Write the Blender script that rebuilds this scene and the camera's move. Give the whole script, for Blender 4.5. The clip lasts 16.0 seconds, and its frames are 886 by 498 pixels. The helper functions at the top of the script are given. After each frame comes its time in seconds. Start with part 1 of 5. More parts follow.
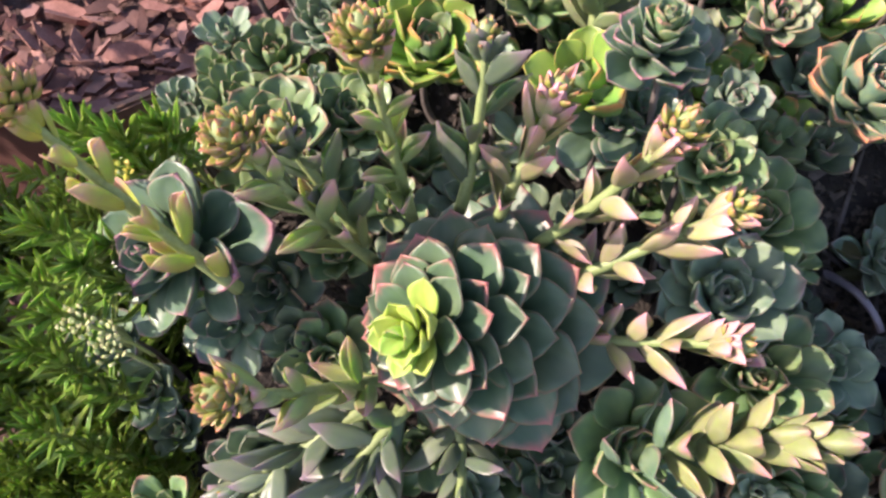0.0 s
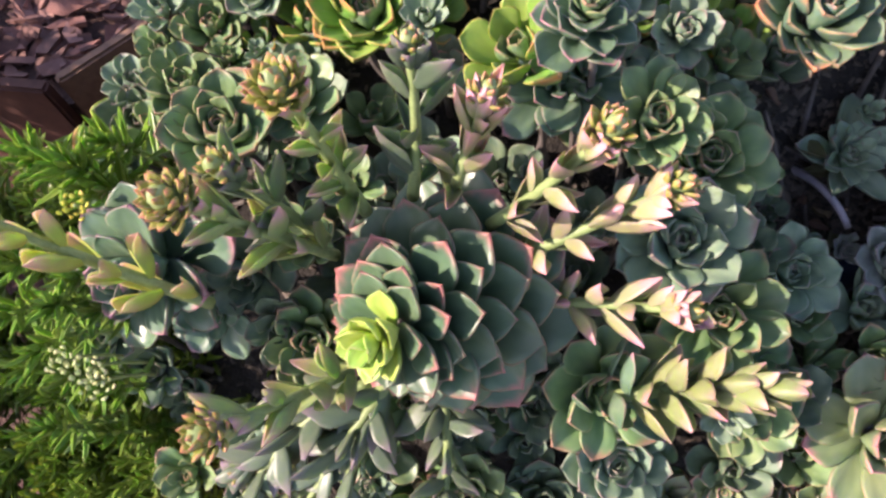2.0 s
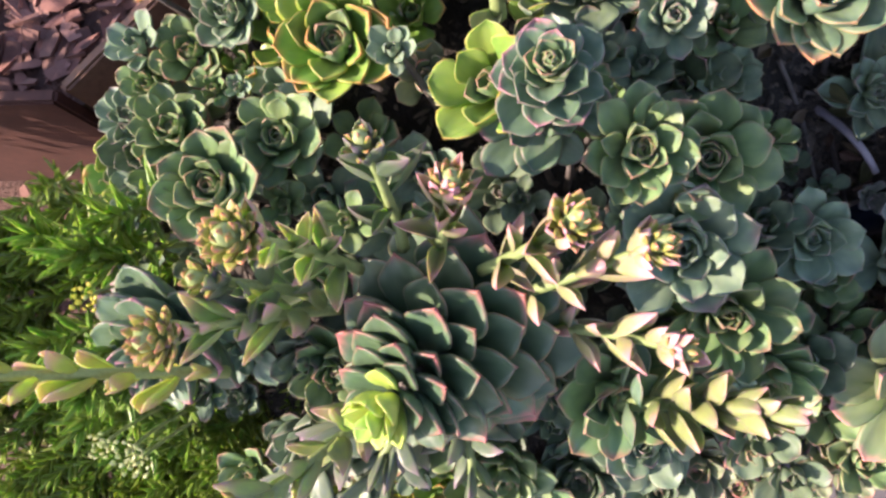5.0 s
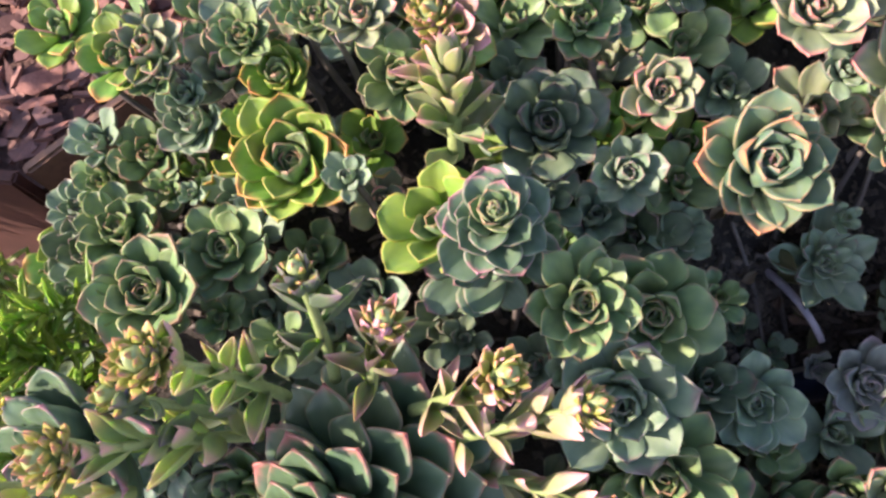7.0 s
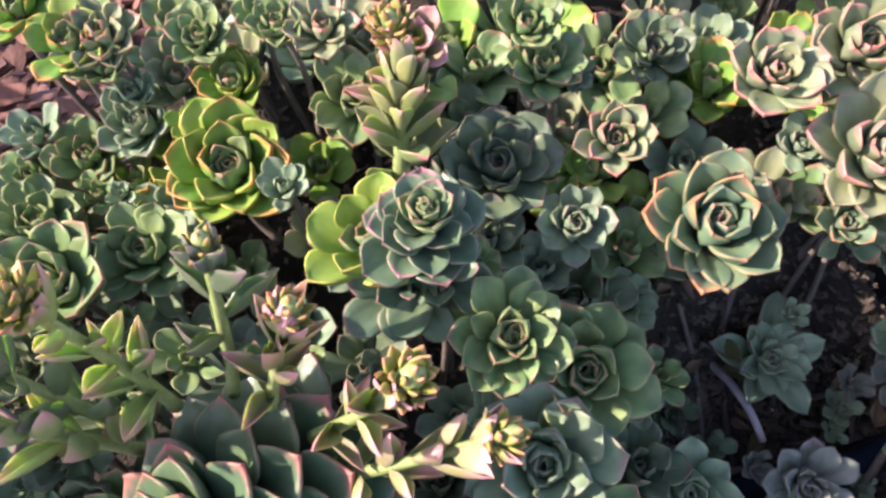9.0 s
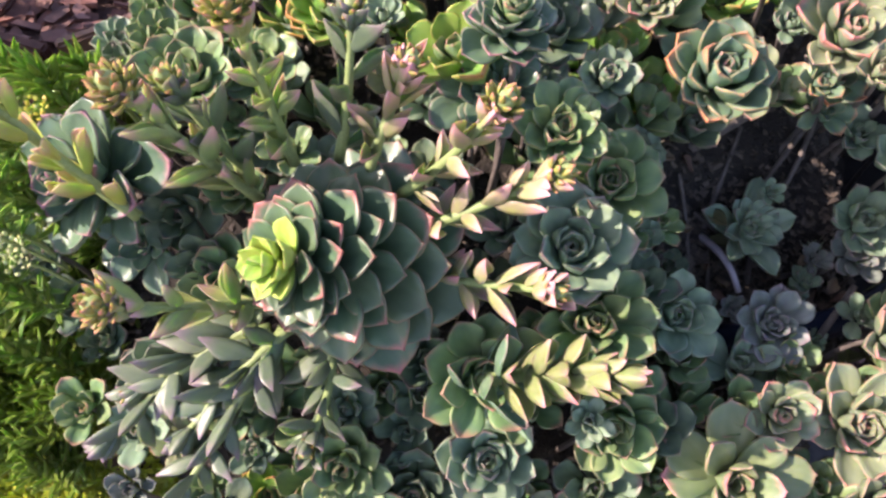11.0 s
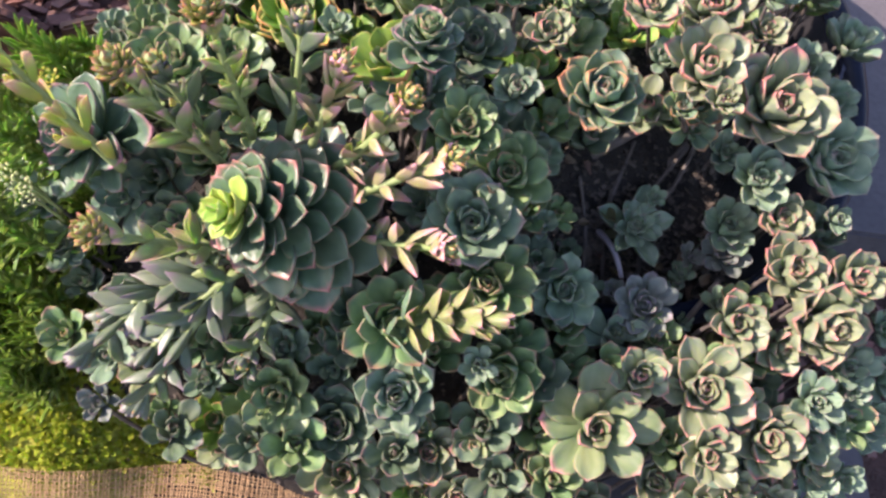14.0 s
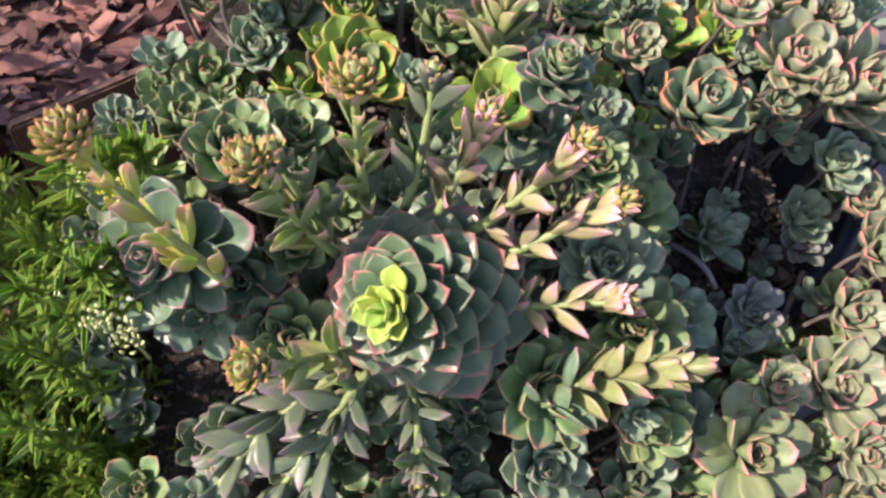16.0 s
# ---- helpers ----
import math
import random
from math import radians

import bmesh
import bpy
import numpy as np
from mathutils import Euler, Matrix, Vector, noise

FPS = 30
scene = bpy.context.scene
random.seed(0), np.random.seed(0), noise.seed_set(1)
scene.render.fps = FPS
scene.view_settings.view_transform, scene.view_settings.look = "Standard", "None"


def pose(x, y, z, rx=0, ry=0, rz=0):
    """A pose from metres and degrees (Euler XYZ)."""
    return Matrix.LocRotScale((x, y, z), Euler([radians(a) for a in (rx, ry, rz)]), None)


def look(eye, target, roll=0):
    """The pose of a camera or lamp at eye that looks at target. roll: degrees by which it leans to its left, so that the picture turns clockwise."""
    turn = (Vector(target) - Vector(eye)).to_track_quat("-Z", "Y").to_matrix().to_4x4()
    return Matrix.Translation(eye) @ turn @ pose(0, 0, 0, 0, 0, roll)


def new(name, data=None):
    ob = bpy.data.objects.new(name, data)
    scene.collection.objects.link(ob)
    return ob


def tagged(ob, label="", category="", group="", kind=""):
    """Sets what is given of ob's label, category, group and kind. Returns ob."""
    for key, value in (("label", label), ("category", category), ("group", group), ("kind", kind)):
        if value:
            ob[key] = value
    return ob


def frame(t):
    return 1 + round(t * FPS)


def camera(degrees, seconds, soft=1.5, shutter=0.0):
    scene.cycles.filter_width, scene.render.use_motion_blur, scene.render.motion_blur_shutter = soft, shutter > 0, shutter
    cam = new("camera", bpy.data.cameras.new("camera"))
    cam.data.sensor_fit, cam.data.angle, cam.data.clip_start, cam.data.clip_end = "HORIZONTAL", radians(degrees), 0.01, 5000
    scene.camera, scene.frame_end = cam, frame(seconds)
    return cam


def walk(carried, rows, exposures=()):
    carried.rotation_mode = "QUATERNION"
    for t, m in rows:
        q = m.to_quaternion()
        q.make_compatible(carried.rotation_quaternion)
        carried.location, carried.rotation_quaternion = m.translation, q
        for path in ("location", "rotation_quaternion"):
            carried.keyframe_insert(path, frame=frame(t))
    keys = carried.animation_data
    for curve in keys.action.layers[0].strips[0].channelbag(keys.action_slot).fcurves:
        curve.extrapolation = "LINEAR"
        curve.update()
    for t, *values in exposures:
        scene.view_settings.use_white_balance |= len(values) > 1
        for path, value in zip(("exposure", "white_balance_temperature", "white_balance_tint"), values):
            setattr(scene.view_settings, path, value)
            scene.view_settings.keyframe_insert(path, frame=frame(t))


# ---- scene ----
cam = camera(59.1, 16.0, soft=2.7)
METRES, EYE, TILT, LEAN, TURN = 1.3, 1.0, -55.0, 0.0, 0.0
ROWS = [
    (0.0, 0.0, 0.0, 0.0, 0.0, 0.0, -0.0),
    (0.5, 0.0095, 0.0091, 0.0158, -0.01, -1.86, 1.03),
    (1.0, 0.0285, 0.0058, 0.0331, -0.09, -4.2, 2.58),
    (1.5, 0.0376, -0.0157, 0.0503, -0.11, -7.33, 4.64),
    (2.0, 0.0329, -0.0042, 0.0757, -0.04, -11.27, 7.17),
    (2.5, 0.0362, -0.0063, 0.095, 0.11, -15.5, 9.92),
    (3.0, 0.0443, 0.0142, 0.1198, 0.3, -19.28, 12.57),
    (5.5, 0.0998, 0.026, 0.1747, 2.81, -21.69, 15.37),
    (6.0, 0.1035, 0.0288, 0.1784, 2.76, -19.47, 13.71),
    (6.5, 0.1085, 0.0349, 0.1813, 2.56, -16.84, 11.65),
    (7.0, 0.1101, 0.0408, 0.179, 2.29, -13.85, 9.26),
    (7.5, 0.1215, 0.0588, 0.177, 1.91, -10.69, 6.82),
    (8.0, 0.1295, 0.0823, 0.1584, 1.48, -7.72, 4.7),
    (10.5, 0.0876, -0.0244, 0.0298, 0.31, -4.31, -2.06),
    (11.0, 0.0732, -0.061, 0.0049, -0.3, -4.13, -3.66),
    (11.5, 0.0643, -0.1036, -0.0267, -1.12, -3.96, -5.4),
    (12.0, 0.0777, -0.1258, -0.036, -2.01, -3.95, -6.92),
    (12.5, 0.1009, -0.1408, -0.0454, -2.49, -3.98, -7.95),
    (13.0, 0.1267, -0.1372, -0.0497, -2.42, -3.91, -8.47),
    (13.5, 0.1267, -0.154, -0.0373, -1.94, -3.68, -8.53),
    (14.0, 0.1207, -0.1881, -0.0148, -1.48, -3.21, -7.85),
    (14.5, 0.1178, -0.2146, 0.0091, -2.03, -2.66, -6.19),
    (15.0, 0.0713, -0.2085, 0.0165, -3.98, -2.01, -3.5),
    (15.5, -0.0124, -0.1534, 0.0164, -7.4, -1.45, -0.26),
    (16.0, -0.0714, -0.0946, 0.0028, -11.42, -1.08, 2.86),
]
walk(cam, [(t, pose(0, 0, EYE, TILT, LEAN, TURN) @ pose(METRES * x, METRES * y, METRES * z, 90 + pitch, roll, yaw)) for t, x, y, z, yaw, pitch, roll in ROWS],
     exposures=((0.0, 1.14, 6850, 30), (3.0, 1.19, 6900, 30), (5.5, 1.40, 7050, 30), (8.0, 1.42, 7050, 30), (12.5, 1.24, 6750, 30), (14.5, 1.18, 6750, 30), (16.0, 0.96, 6850, 30)))
SUN = Vector((-0.81, -0.08, 0.575)).normalized()   # towards the sun
world = bpy.data.worlds.new("world")
scene.world = world
world.use_nodes = True
sky = world.node_tree.nodes.new("ShaderNodeTexSky")
sky.sky_type, sky.sun_disc = "NISHITA", False
sky.sun_elevation, sky.sun_rotation = math.asin(SUN.z), math.atan2(SUN.x, SUN.y)
world.node_tree.nodes["Background"].inputs[1].default_value = 0.14
world.node_tree.links.new(sky.outputs[0], world.node_tree.nodes["Background"].inputs[0])
sun = new("sun", bpy.data.lights.new("sun", "SUN"))
sun.data.energy, sun.data.angle, sun.data.color = 4.35, radians(0.6), (1.0, 0.92, 0.79)
sun.matrix_world = look((0, 0, 3), Vector((0, 0, 3)) - SUN)


# ---------------------------------------------------------------- materials
def nodes_of(name):
    m = bpy.data.materials.new(name)
    m.use_nodes = True
    t = m.node_tree
    return m, t, t.nodes["Principled BSDF"]


def node(t, kind, **kw):
    n = t.nodes.new(kind)
    for k, v in kw.items():
        if k == "inputs":
            for i, x in v.items():
                n.inputs[i].default_value = x
        elif k == "operation":
            n.operation = v
        elif k == "data_type":
            n.data_type = v
        elif k == "blend_type":
            n.blend_type = v
    return n


def math_node(t, op, a, b=None, clamp=False):
    n = t.nodes.new("ShaderNodeMath")
    n.operation, n.use_clamp = op, clamp
    for i, x in enumerate((a, b)):
        if x is None:
            continue
        if isinstance(x, (int, float)):
            n.inputs[i].default_value = x
        else:
            t.links.new(x, n.inputs[i])
    return n.outputs[0]


def mix(t, fac, a, b, how="MIX"):
    n = t.nodes.new("ShaderNodeMix")
    n.data_type, n.blend_type = "RGBA", how
    for i, x in ((0, fac), (6, a), (7, b)):
        if isinstance(x, (int, float)):
            n.inputs[i].default_value = x
        elif isinstance(x, tuple):
            n.inputs[i].default_value = (*x, 1)
        else:
            t.links.new(x, n.inputs[i])
    return n.outputs[2]


def smooth(t, x, lo, hi):
    n = t.nodes.new("ShaderNodeMapRange")
    n.interpolation_type = "SMOOTHSTEP"
    n.inputs[1].default_value, n.inputs[2].default_value = lo, hi
    t.links.new(x, n.inputs[0])
    return n.outputs[0]


def grain(t, scale, detail=3.0, coord=None):
    if coord is None:
        coord = t.nodes.new("ShaderNodeTexCoord").outputs["Object"]
    n = t.nodes.new("ShaderNodeTexNoise")
    n.inputs["Scale"].default_value, n.inputs["Detail"].default_value = scale, detail
    t.links.new(coord, n.inputs["Vector"])
    return n.outputs[0]


def bumped(t, bsdf, height, strength, distance):
    n = t.nodes.new("ShaderNodeBump")
    n.inputs["Strength"].default_value, n.inputs["Distance"].default_value = strength, distance
    t.links.new(height, n.inputs["Height"])
    t.links.new(n.outputs[0], bsdf.inputs["Normal"])


def leaf_material(name, body, young, edge, margin=0.80, tint=0.9, rough=0.42, glow=0.25, bloom=0.35, start=0.3):
    """A fleshy leaf: body colour, paler base, a coloured margin and tip, waxy bloom and small scars."""
    m, t, b = nodes_of(name)
    uv = t.nodes.new("ShaderNodeUVMap")
    sep = t.nodes.new("ShaderNodeSeparateXYZ")
    t.links.new(uv.outputs[0], sep.inputs[0])
    across = math_node(t, "ABSOLUTE", math_node(t, "SUBTRACT", math_node(t, "MULTIPLY", sep.outputs[0], 2.0), 1.0))
    along = sep.outputs[1]
    info = t.nodes.new("ShaderNodeObjectInfo")
    fine = grain(t, 5.0, 3.0)
    coarse = grain(t, 2.2, 2.0)
    geo_pos = t.nodes.new("ShaderNodeNewGeometry").outputs["Position"]
    patch = grain(t, 14.0, 2.0, geo_pos)
    speck = grain(t, 420.0, 2.0, geo_pos)
    col = mix(t, smooth(t, coarse, 0.35, 0.7), body, young)
    col = mix(t, math_node(t, "MULTIPLY", smooth(t, along, 0.55, 0.0), 0.55), col, young)
    hsv = t.nodes.new("ShaderNodeHueSaturation")
    t.links.new(col, hsv.inputs["Color"])
    t.links.new(math_node(t, "ADD", math_node(t, "MULTIPLY", info.outputs["Random"], 0.05), 0.475), hsv.inputs["Hue"])
    t.links.new(math_node(t, "ADD", math_node(t, "MULTIPLY", patch, 0.8), 0.62), hsv.inputs["Value"])
    hsv.inputs["Saturation"].default_value = 1.0
    wax = mix(t, math_node(t, "MULTIPLY", smooth(t, fine, 0.2, 0.9), bloom * 0.3), hsv.outputs[0], (0.46, 0.54, 0.50))
    rim = math_node(t, "ADD", along, math_node(t, "MULTIPLY", across, 0.10))
    rim = math_node(t, "ADD", rim, math_node(t, "MULTIPLY", math_node(t, "SUBTRACT", fine, 0.5), 0.25))
    rim = math_node(t, "ADD", rim, math_node(t, "MULTIPLY", math_node(t, "SUBTRACT", info.outputs["Random"], 0.5), 0.24))
    red = math_node(t, "MULTIPLY", smooth(t, rim, margin + 0.11, 1.14), math_node(t, "MULTIPLY", smooth(t, along, start, start + 0.55), tint))
    line = math_node(t, "MULTIPLY", smooth(t, across, 0.86, 1.02), math_node(t, "MULTIPLY", smooth(t, math_node(t, "ADD", along, math_node(t, "MULTIPLY", coarse, 0.6)), 0.70, 1.25), tint * 0.6))
    col = mix(t, math_node(t, "MAXIMUM", red, line), wax, edge)
    scar = math_node(t, "MULTIPLY", smooth(t, speck, 0.70, 0.78), 0.22)
    col = mix(t, scar, col, (0.24, 0.19, 0.12))
    t.links.new(col, b.inputs["Base Color"])
    t.links.new(math_node(t, "ADD", math_node(t, "MULTIPLY", fine, 0.3), rough - 0.13), b.inputs["Roughness"])
    b.inputs["Specular IOR Level"].default_value = 0.42
    b.inputs["Subsurface Weight"].default_value = glow
    b.inputs["Subsurface Radius"].default_value = (0.55, 1.0, 0.18)
    b.inputs["Subsurface Scale"].default_value = 0.0032
    bumped(t, b, math_node(t, "ADD", fine, math_node(t, "MULTIPLY", speck, 0.3)), 0.12, 0.002)
    return m


LEAF = {
    "main": leaf_material("leaf_deep_green", (0.066, 0.124, 0.066), (0.090, 0.155, 0.080), (0.46, 0.15, 0.14), 0.77, 0.85, 0.36, 0.15, 0.14, 0.45),
    "tip": leaf_material("leaf_bright_lime", (0.26, 0.40, 0.07), (0.36, 0.47, 0.10), (0.55, 0.36, 0.20), 0.85, 0.5, 0.42, 0.3, 0.12),
    # darker green for rosettes low or behind others: their shade is in the colour
    "dark": leaf_material("leaf_shaded_green", (0.063, 0.109, 0.071), (0.127, 0.184, 0.103), (0.26, 0.13, 0.12), 0.82, 0.6, 0.42, 0.15, 0.22),
    "green": leaf_material("leaf_mid_green", (0.100, 0.182, 0.086), (0.175, 0.270, 0.105), (0.46, 0.20, 0.15), 0.82, 0.65, 0.42, 0.22, 0.2),
    "lime": leaf_material("leaf_yellow_green", (0.125, 0.255, 0.050), (0.195, 0.325, 0.062), (0.58, 0.26, 0.10), 0.78, 0.85, 0.42, 0.45, 0.12),
    "blue": leaf_material("leaf_blue_green", (0.122, 0.200, 0.134), (0.195, 0.280, 0.174), (0.38, 0.20, 0.20), 0.84, 0.55, 0.46, 0.15, 0.3),
    "pale": leaf_material("leaf_pale_green", (0.140, 0.188, 0.113), (0.218, 0.259, 0.143), (0.62, 0.21, 0.20), 0.80, 0.8, 0.45, 0.28, 0.35),
    "sage": leaf_material("leaf_sage_green", (0.132, 0.183, 0.086), (0.196, 0.239, 0.104), (0.60, 0.24, 0.24), 0.80, 0.85, 0.45, 0.28, 0.3),
    "peach": leaf_material("leaf_peach_edged", (0.074, 0.150, 0.102), (0.120, 0.200, 0.125), (0.60, 0.24, 0.18), 0.86, 0.6, 0.45, 0.26, 0.30),
    "peach_outer": leaf_material("leaf_peach_blushed", (0.074, 0.146, 0.098), (0.130, 0.200, 0.110), (0.60, 0.24, 0.12), 0.78, 0.85, 0.45, 0.3, 0.25),
    "purple": leaf_material("leaf_grey_mauve", (0.098, 0.125, 0.108), (0.148, 0.172, 0.144), (0.28, 0.19, 0.21), 0.75, 0.6, 0.5, 0.12, 0.4),
    "grey": leaf_material("leaf_grey_green", (0.078, 0.150, 0.092), (0.125, 0.205, 0.115), (0.42, 0.18, 0.22), 0.84, 0.85, 0.34, 0.2, 0.25),
    "bract": leaf_material("bract_pink_cream", (0.270, 0.226, 0.155), (0.252, 0.271, 0.101), (0.62, 0.30, 0.33), 0.10, 0.95, 0.45, 0.35, 0.12),
    "bract_green": leaf_material("bract_green", (0.184, 0.233, 0.119), (0.258, 0.317, 0.106), (0.60, 0.29, 0.34), 0.40, 0.9, 0.45, 0.32, 0.12),
    "bract_warm": leaf_material("bract_yellow_pink", (0.275, 0.288, 0.072), (0.314, 0.360, 0.063), (0.62, 0.28, 0.28), 0.32, 0.9, 0.45, 0.35, 0.1),
    "bract_grey": leaf_material("bract_grey_green", (0.075, 0.112, 0.076), (0.115, 0.155, 0.088), (0.27, 0.17, 0.22), 0.55, 0.7, 0.40, 0.25, 0.2),
    "bract_cream": leaf_material("bract_cream", (0.212, 0.223, 0.126), (0.189, 0.239, 0.071), (0.58, 0.27, 0.28), 0.66, 0.9, 0.45, 0.38, 0.2),
    "bud": leaf_material("bud_yellow_pink", (0.275, 0.243, 0.062), (0.199, 0.234, 0.048), (0.58, 0.22, 0.16), 0.50, 0.9, 0.42, 0.32, 0.08),
    "star_yellow": leaf_material("tiny_yellow_flower", (0.62, 0.52, 0.06), (0.55, 0.55, 0.10), (0.66, 0.56, 0.08), 0.6, 0.6, 0.5, 0.2, 0.0),
    "star_cream": leaf_material("tiny_cream_flower", (0.48, 0.50, 0.26), (0.40, 0.46, 0.20), (0.56, 0.56, 0.34), 0.6, 0.6, 0.5, 0.2, 0.0),
    "olive": leaf_material("leaf_olive_brown", (0.075, 0.082, 0.036), (0.115, 0.115, 0.05), (0.12, 0.08, 0.05), 0.7, 0.6, 0.6, 0.1, 0.1),
    "dry": leaf_material("leaf_dried", (0.12, 0.08, 0.055), (0.18, 0.125, 0.085), (0.10, 0.06, 0.045), 0.7, 0.6, 0.8, 0.05, 0.1),
    "needle_yellow": leaf_material("needle_yellow_green", (0.26, 0.31, 0.03), (0.44, 0.44, 0.05), (0.60, 0.52, 0.10), 0.8, 0.5, 0.35, 0.3, 0.0),
    "needle_bright": leaf_material("needle_bright_green", (0.12, 0.23, 0.03), (0.20, 0.31, 0.05), (0.42, 0.45, 0.10), 0.8, 0.5, 0.27, 0.35, 0.05),
    "needle": leaf_material("needle_green", (0.095, 0.19, 0.032), (0.19, 0.29, 0.05), (0.34, 0.40, 0.09), 0.8, 0.5, 0.27, 0.3, 0.05),
}


def plain_material(name, a, b_, scale, rough, bump=0.4, depth=0.004, spread=0.5, random_value=0.0):
    m, t, b = nodes_of(name)
    info = t.nodes.new("ShaderNodeObjectInfo")
    pos = t.nodes.new("ShaderNodeNewGeometry").outputs["Position"]
    big, small = grain(t, scale, 4.0, pos), grain(t, scale * 9, 5.0, pos)
    col = mix(t, smooth(t, big, 0.5 - spread / 2, 0.5 + spread / 2), a, b_)
    col = mix(t, math_node(t, "MULTIPLY", smooth(t, small, 0.4, 0.75), 0.4), col, tuple(x * 0.55 for x in a))
    if random_value:
        hsv = t.nodes.new("ShaderNodeHueSaturation")
        t.links.new(col, hsv.inputs["Color"])
        t.links.new(math_node(t, "ADD", math_node(t, "MULTIPLY", info.outputs["Random"], random_value), 1 - random_value / 2), hsv.inputs["Value"])
        col = hsv.outputs[0]
    t.links.new(col, b.inputs["Base Color"])
    b.inputs["Roughness"].default_value = rough
    bumped(t, b, math_node(t, "ADD", big, math_node(t, "MULTIPLY", small, 0.5)), bump, depth)
    return m


# potting soil, its colour darkened further for the shade in the gaps between plants
SOIL = plain_material("shade_darkened_soil", (0.015, 0.012, 0.010), (0.036, 0.030, 0.023), 38, 0.95, 0.9, 0.012)
GROUND = plain_material("brown_mulch_ground", (0.06, 0.033, 0.026), (0.13, 0.07, 0.055), 16, 0.95, 0.9, 0.02)
CHIP = plain_material("reddish_bark_chip", (0.16, 0.066, 0.05), (0.30, 0.145, 0.115), 30, 0.8, 0.6, 0.003, 0.5, 0.9)
STEM = plain_material("pale_green_stem", (0.21, 0.29, 0.10), (0.29, 0.36, 0.15), 40, 0.5, 0.2, 0.001)
WOODY = plain_material("brown_woody_stem", (0.085, 0.070, 0.060), (0.16, 0.138, 0.122), 45, 0.85, 0.5, 0.002)
PAVER = plain_material("grey_concrete_paver", (0.10, 0.093, 0.10), (0.13, 0.12, 0.126), 7, 0.85, 0.35, 0.002)
GLAZE = plain_material("blue_glazed_pot", (0.006, 0.010, 0.024), (0.009, 0.015, 0.034), 14, 0.4, 0.1, 0.001)
JUTE = plain_material("brown_jute_thread", (0.38, 0.23, 0.12), (0.54, 0.36, 0.19), 60, 0.9, 0.5, 0.001, 0.5, 0.3)
# pot's inner wall: the shade inside the pot is painted in as near-black
INNER = plain_material("shaded_inner_wall", (0.006, 0.006, 0.007), (0.010, 0.009, 0.010), 20, 0.95, 0.3, 0.002)
GLAZE.node_tree.nodes["Principled BSDF"].inputs["Specular IOR Level"].default_value = 0.12
PALE_STEM = plain_material("silvery_stem", (0.30, 0.28, 0.31), (0.40, 0.375, 0.40), 60, 0.6, 0.2, 0.001)
# edging timber in two tones: shade painted into the brown, sunlight into the tan
BOARD = plain_material("shaded_edging_board", (0.065, 0.022, 0.015), (0.10, 0.036, 0.025), 9, 0.8, 0.3, 0.002)
RAIL = plain_material("sunlit_edging_board", (0.20, 0.105, 0.065), (0.30, 0.17, 0.11), 12, 0.8, 0.3, 0.002)
MOSS = plain_material("yellow_green_moss", (0.20, 0.22, 0.03), (0.40, 0.39, 0.05), 30, 0.9, 0.8, 0.01)


def mulch_material(name, dark, light, mid):
    m, t, b = nodes_of(name)
    geo = t.nodes.new("ShaderNodeNewGeometry")
    big, small = grain(t, 30, 4.0, geo.outputs["Position"]), grain(t, 240, 4.0, geo.outputs["Position"])
    col = mix(t, geo.outputs["Random Per Island"], dark, light)
    col = mix(t, math_node(t, "MULTIPLY", smooth(t, big, 0.35, 0.75), 0.5), col, mid)
    col = mix(t, math_node(t, "MULTIPLY", smooth(t, small, 0.5, 0.8), 0.4), col, (0.08, 0.04, 0.03))
    t.links.new(col, b.inputs["Base Color"])
    b.inputs["Roughness"].default_value = 0.85
    bumped(t, b, small, 0.5, 0.003)
    return m


MULCH = mulch_material("loose_bark_mulch", (0.075, 0.033, 0.026), (0.31, 0.165, 0.135), (0.26, 0.13, 0.10))
LITTER = mulch_material("soil_litter", (0.03, 0.024, 0.02), (0.13, 0.105, 0.08), (0.07, 0.056, 0.044))


# ---------------------------------------------------------------- builders
def link(name, me, mat, parent=None, label=""):
    if mat is not None and not me.materials:
        me.materials.append(mat)
    ob = new(name, me)
    if parent is not None:
        ob.parent = parent
    if label:
        ob["label"] = label
    return ob


def part(name, bm, material, parent, label=""):
    me = bpy.data.meshes.new(name)
    bm.to_mesh(me)
    bm.free()
    for p in me.polygons:
        p.use_smooth = True
    return link(name, me, material, parent, label)


def ground_z(x, y):
    """Height of the planted soil mound above the mulch ground."""
    xx, yy = min(max(x, -0.3), 0.75), min(max(y, 0.08), 0.75)
    full = 0.055 + 0.225 * xx + 1.488 * yy - 0.402 * xx * xx - 0.175 * xx * yy - 1.023 * yy * yy - 0.095
    full -= 0.14 * math.exp(-((x - 0.46) ** 2 + (y - 0.38) ** 2) / 0.012)
    s = min(max((y - 0.34) / 0.2, 0), 1)
    r = math.hypot((x - 0.10 - 0.07 * s) / (0.60 - 0.16 * s), (y - 0.46) / (0.36 if y < 0.46 else 0.72))
    k = min(max((1.08 - r) / 0.24, 0), 1)
    return -0.11 + (full + 0.11) * k * k * (3 - 2 * k)


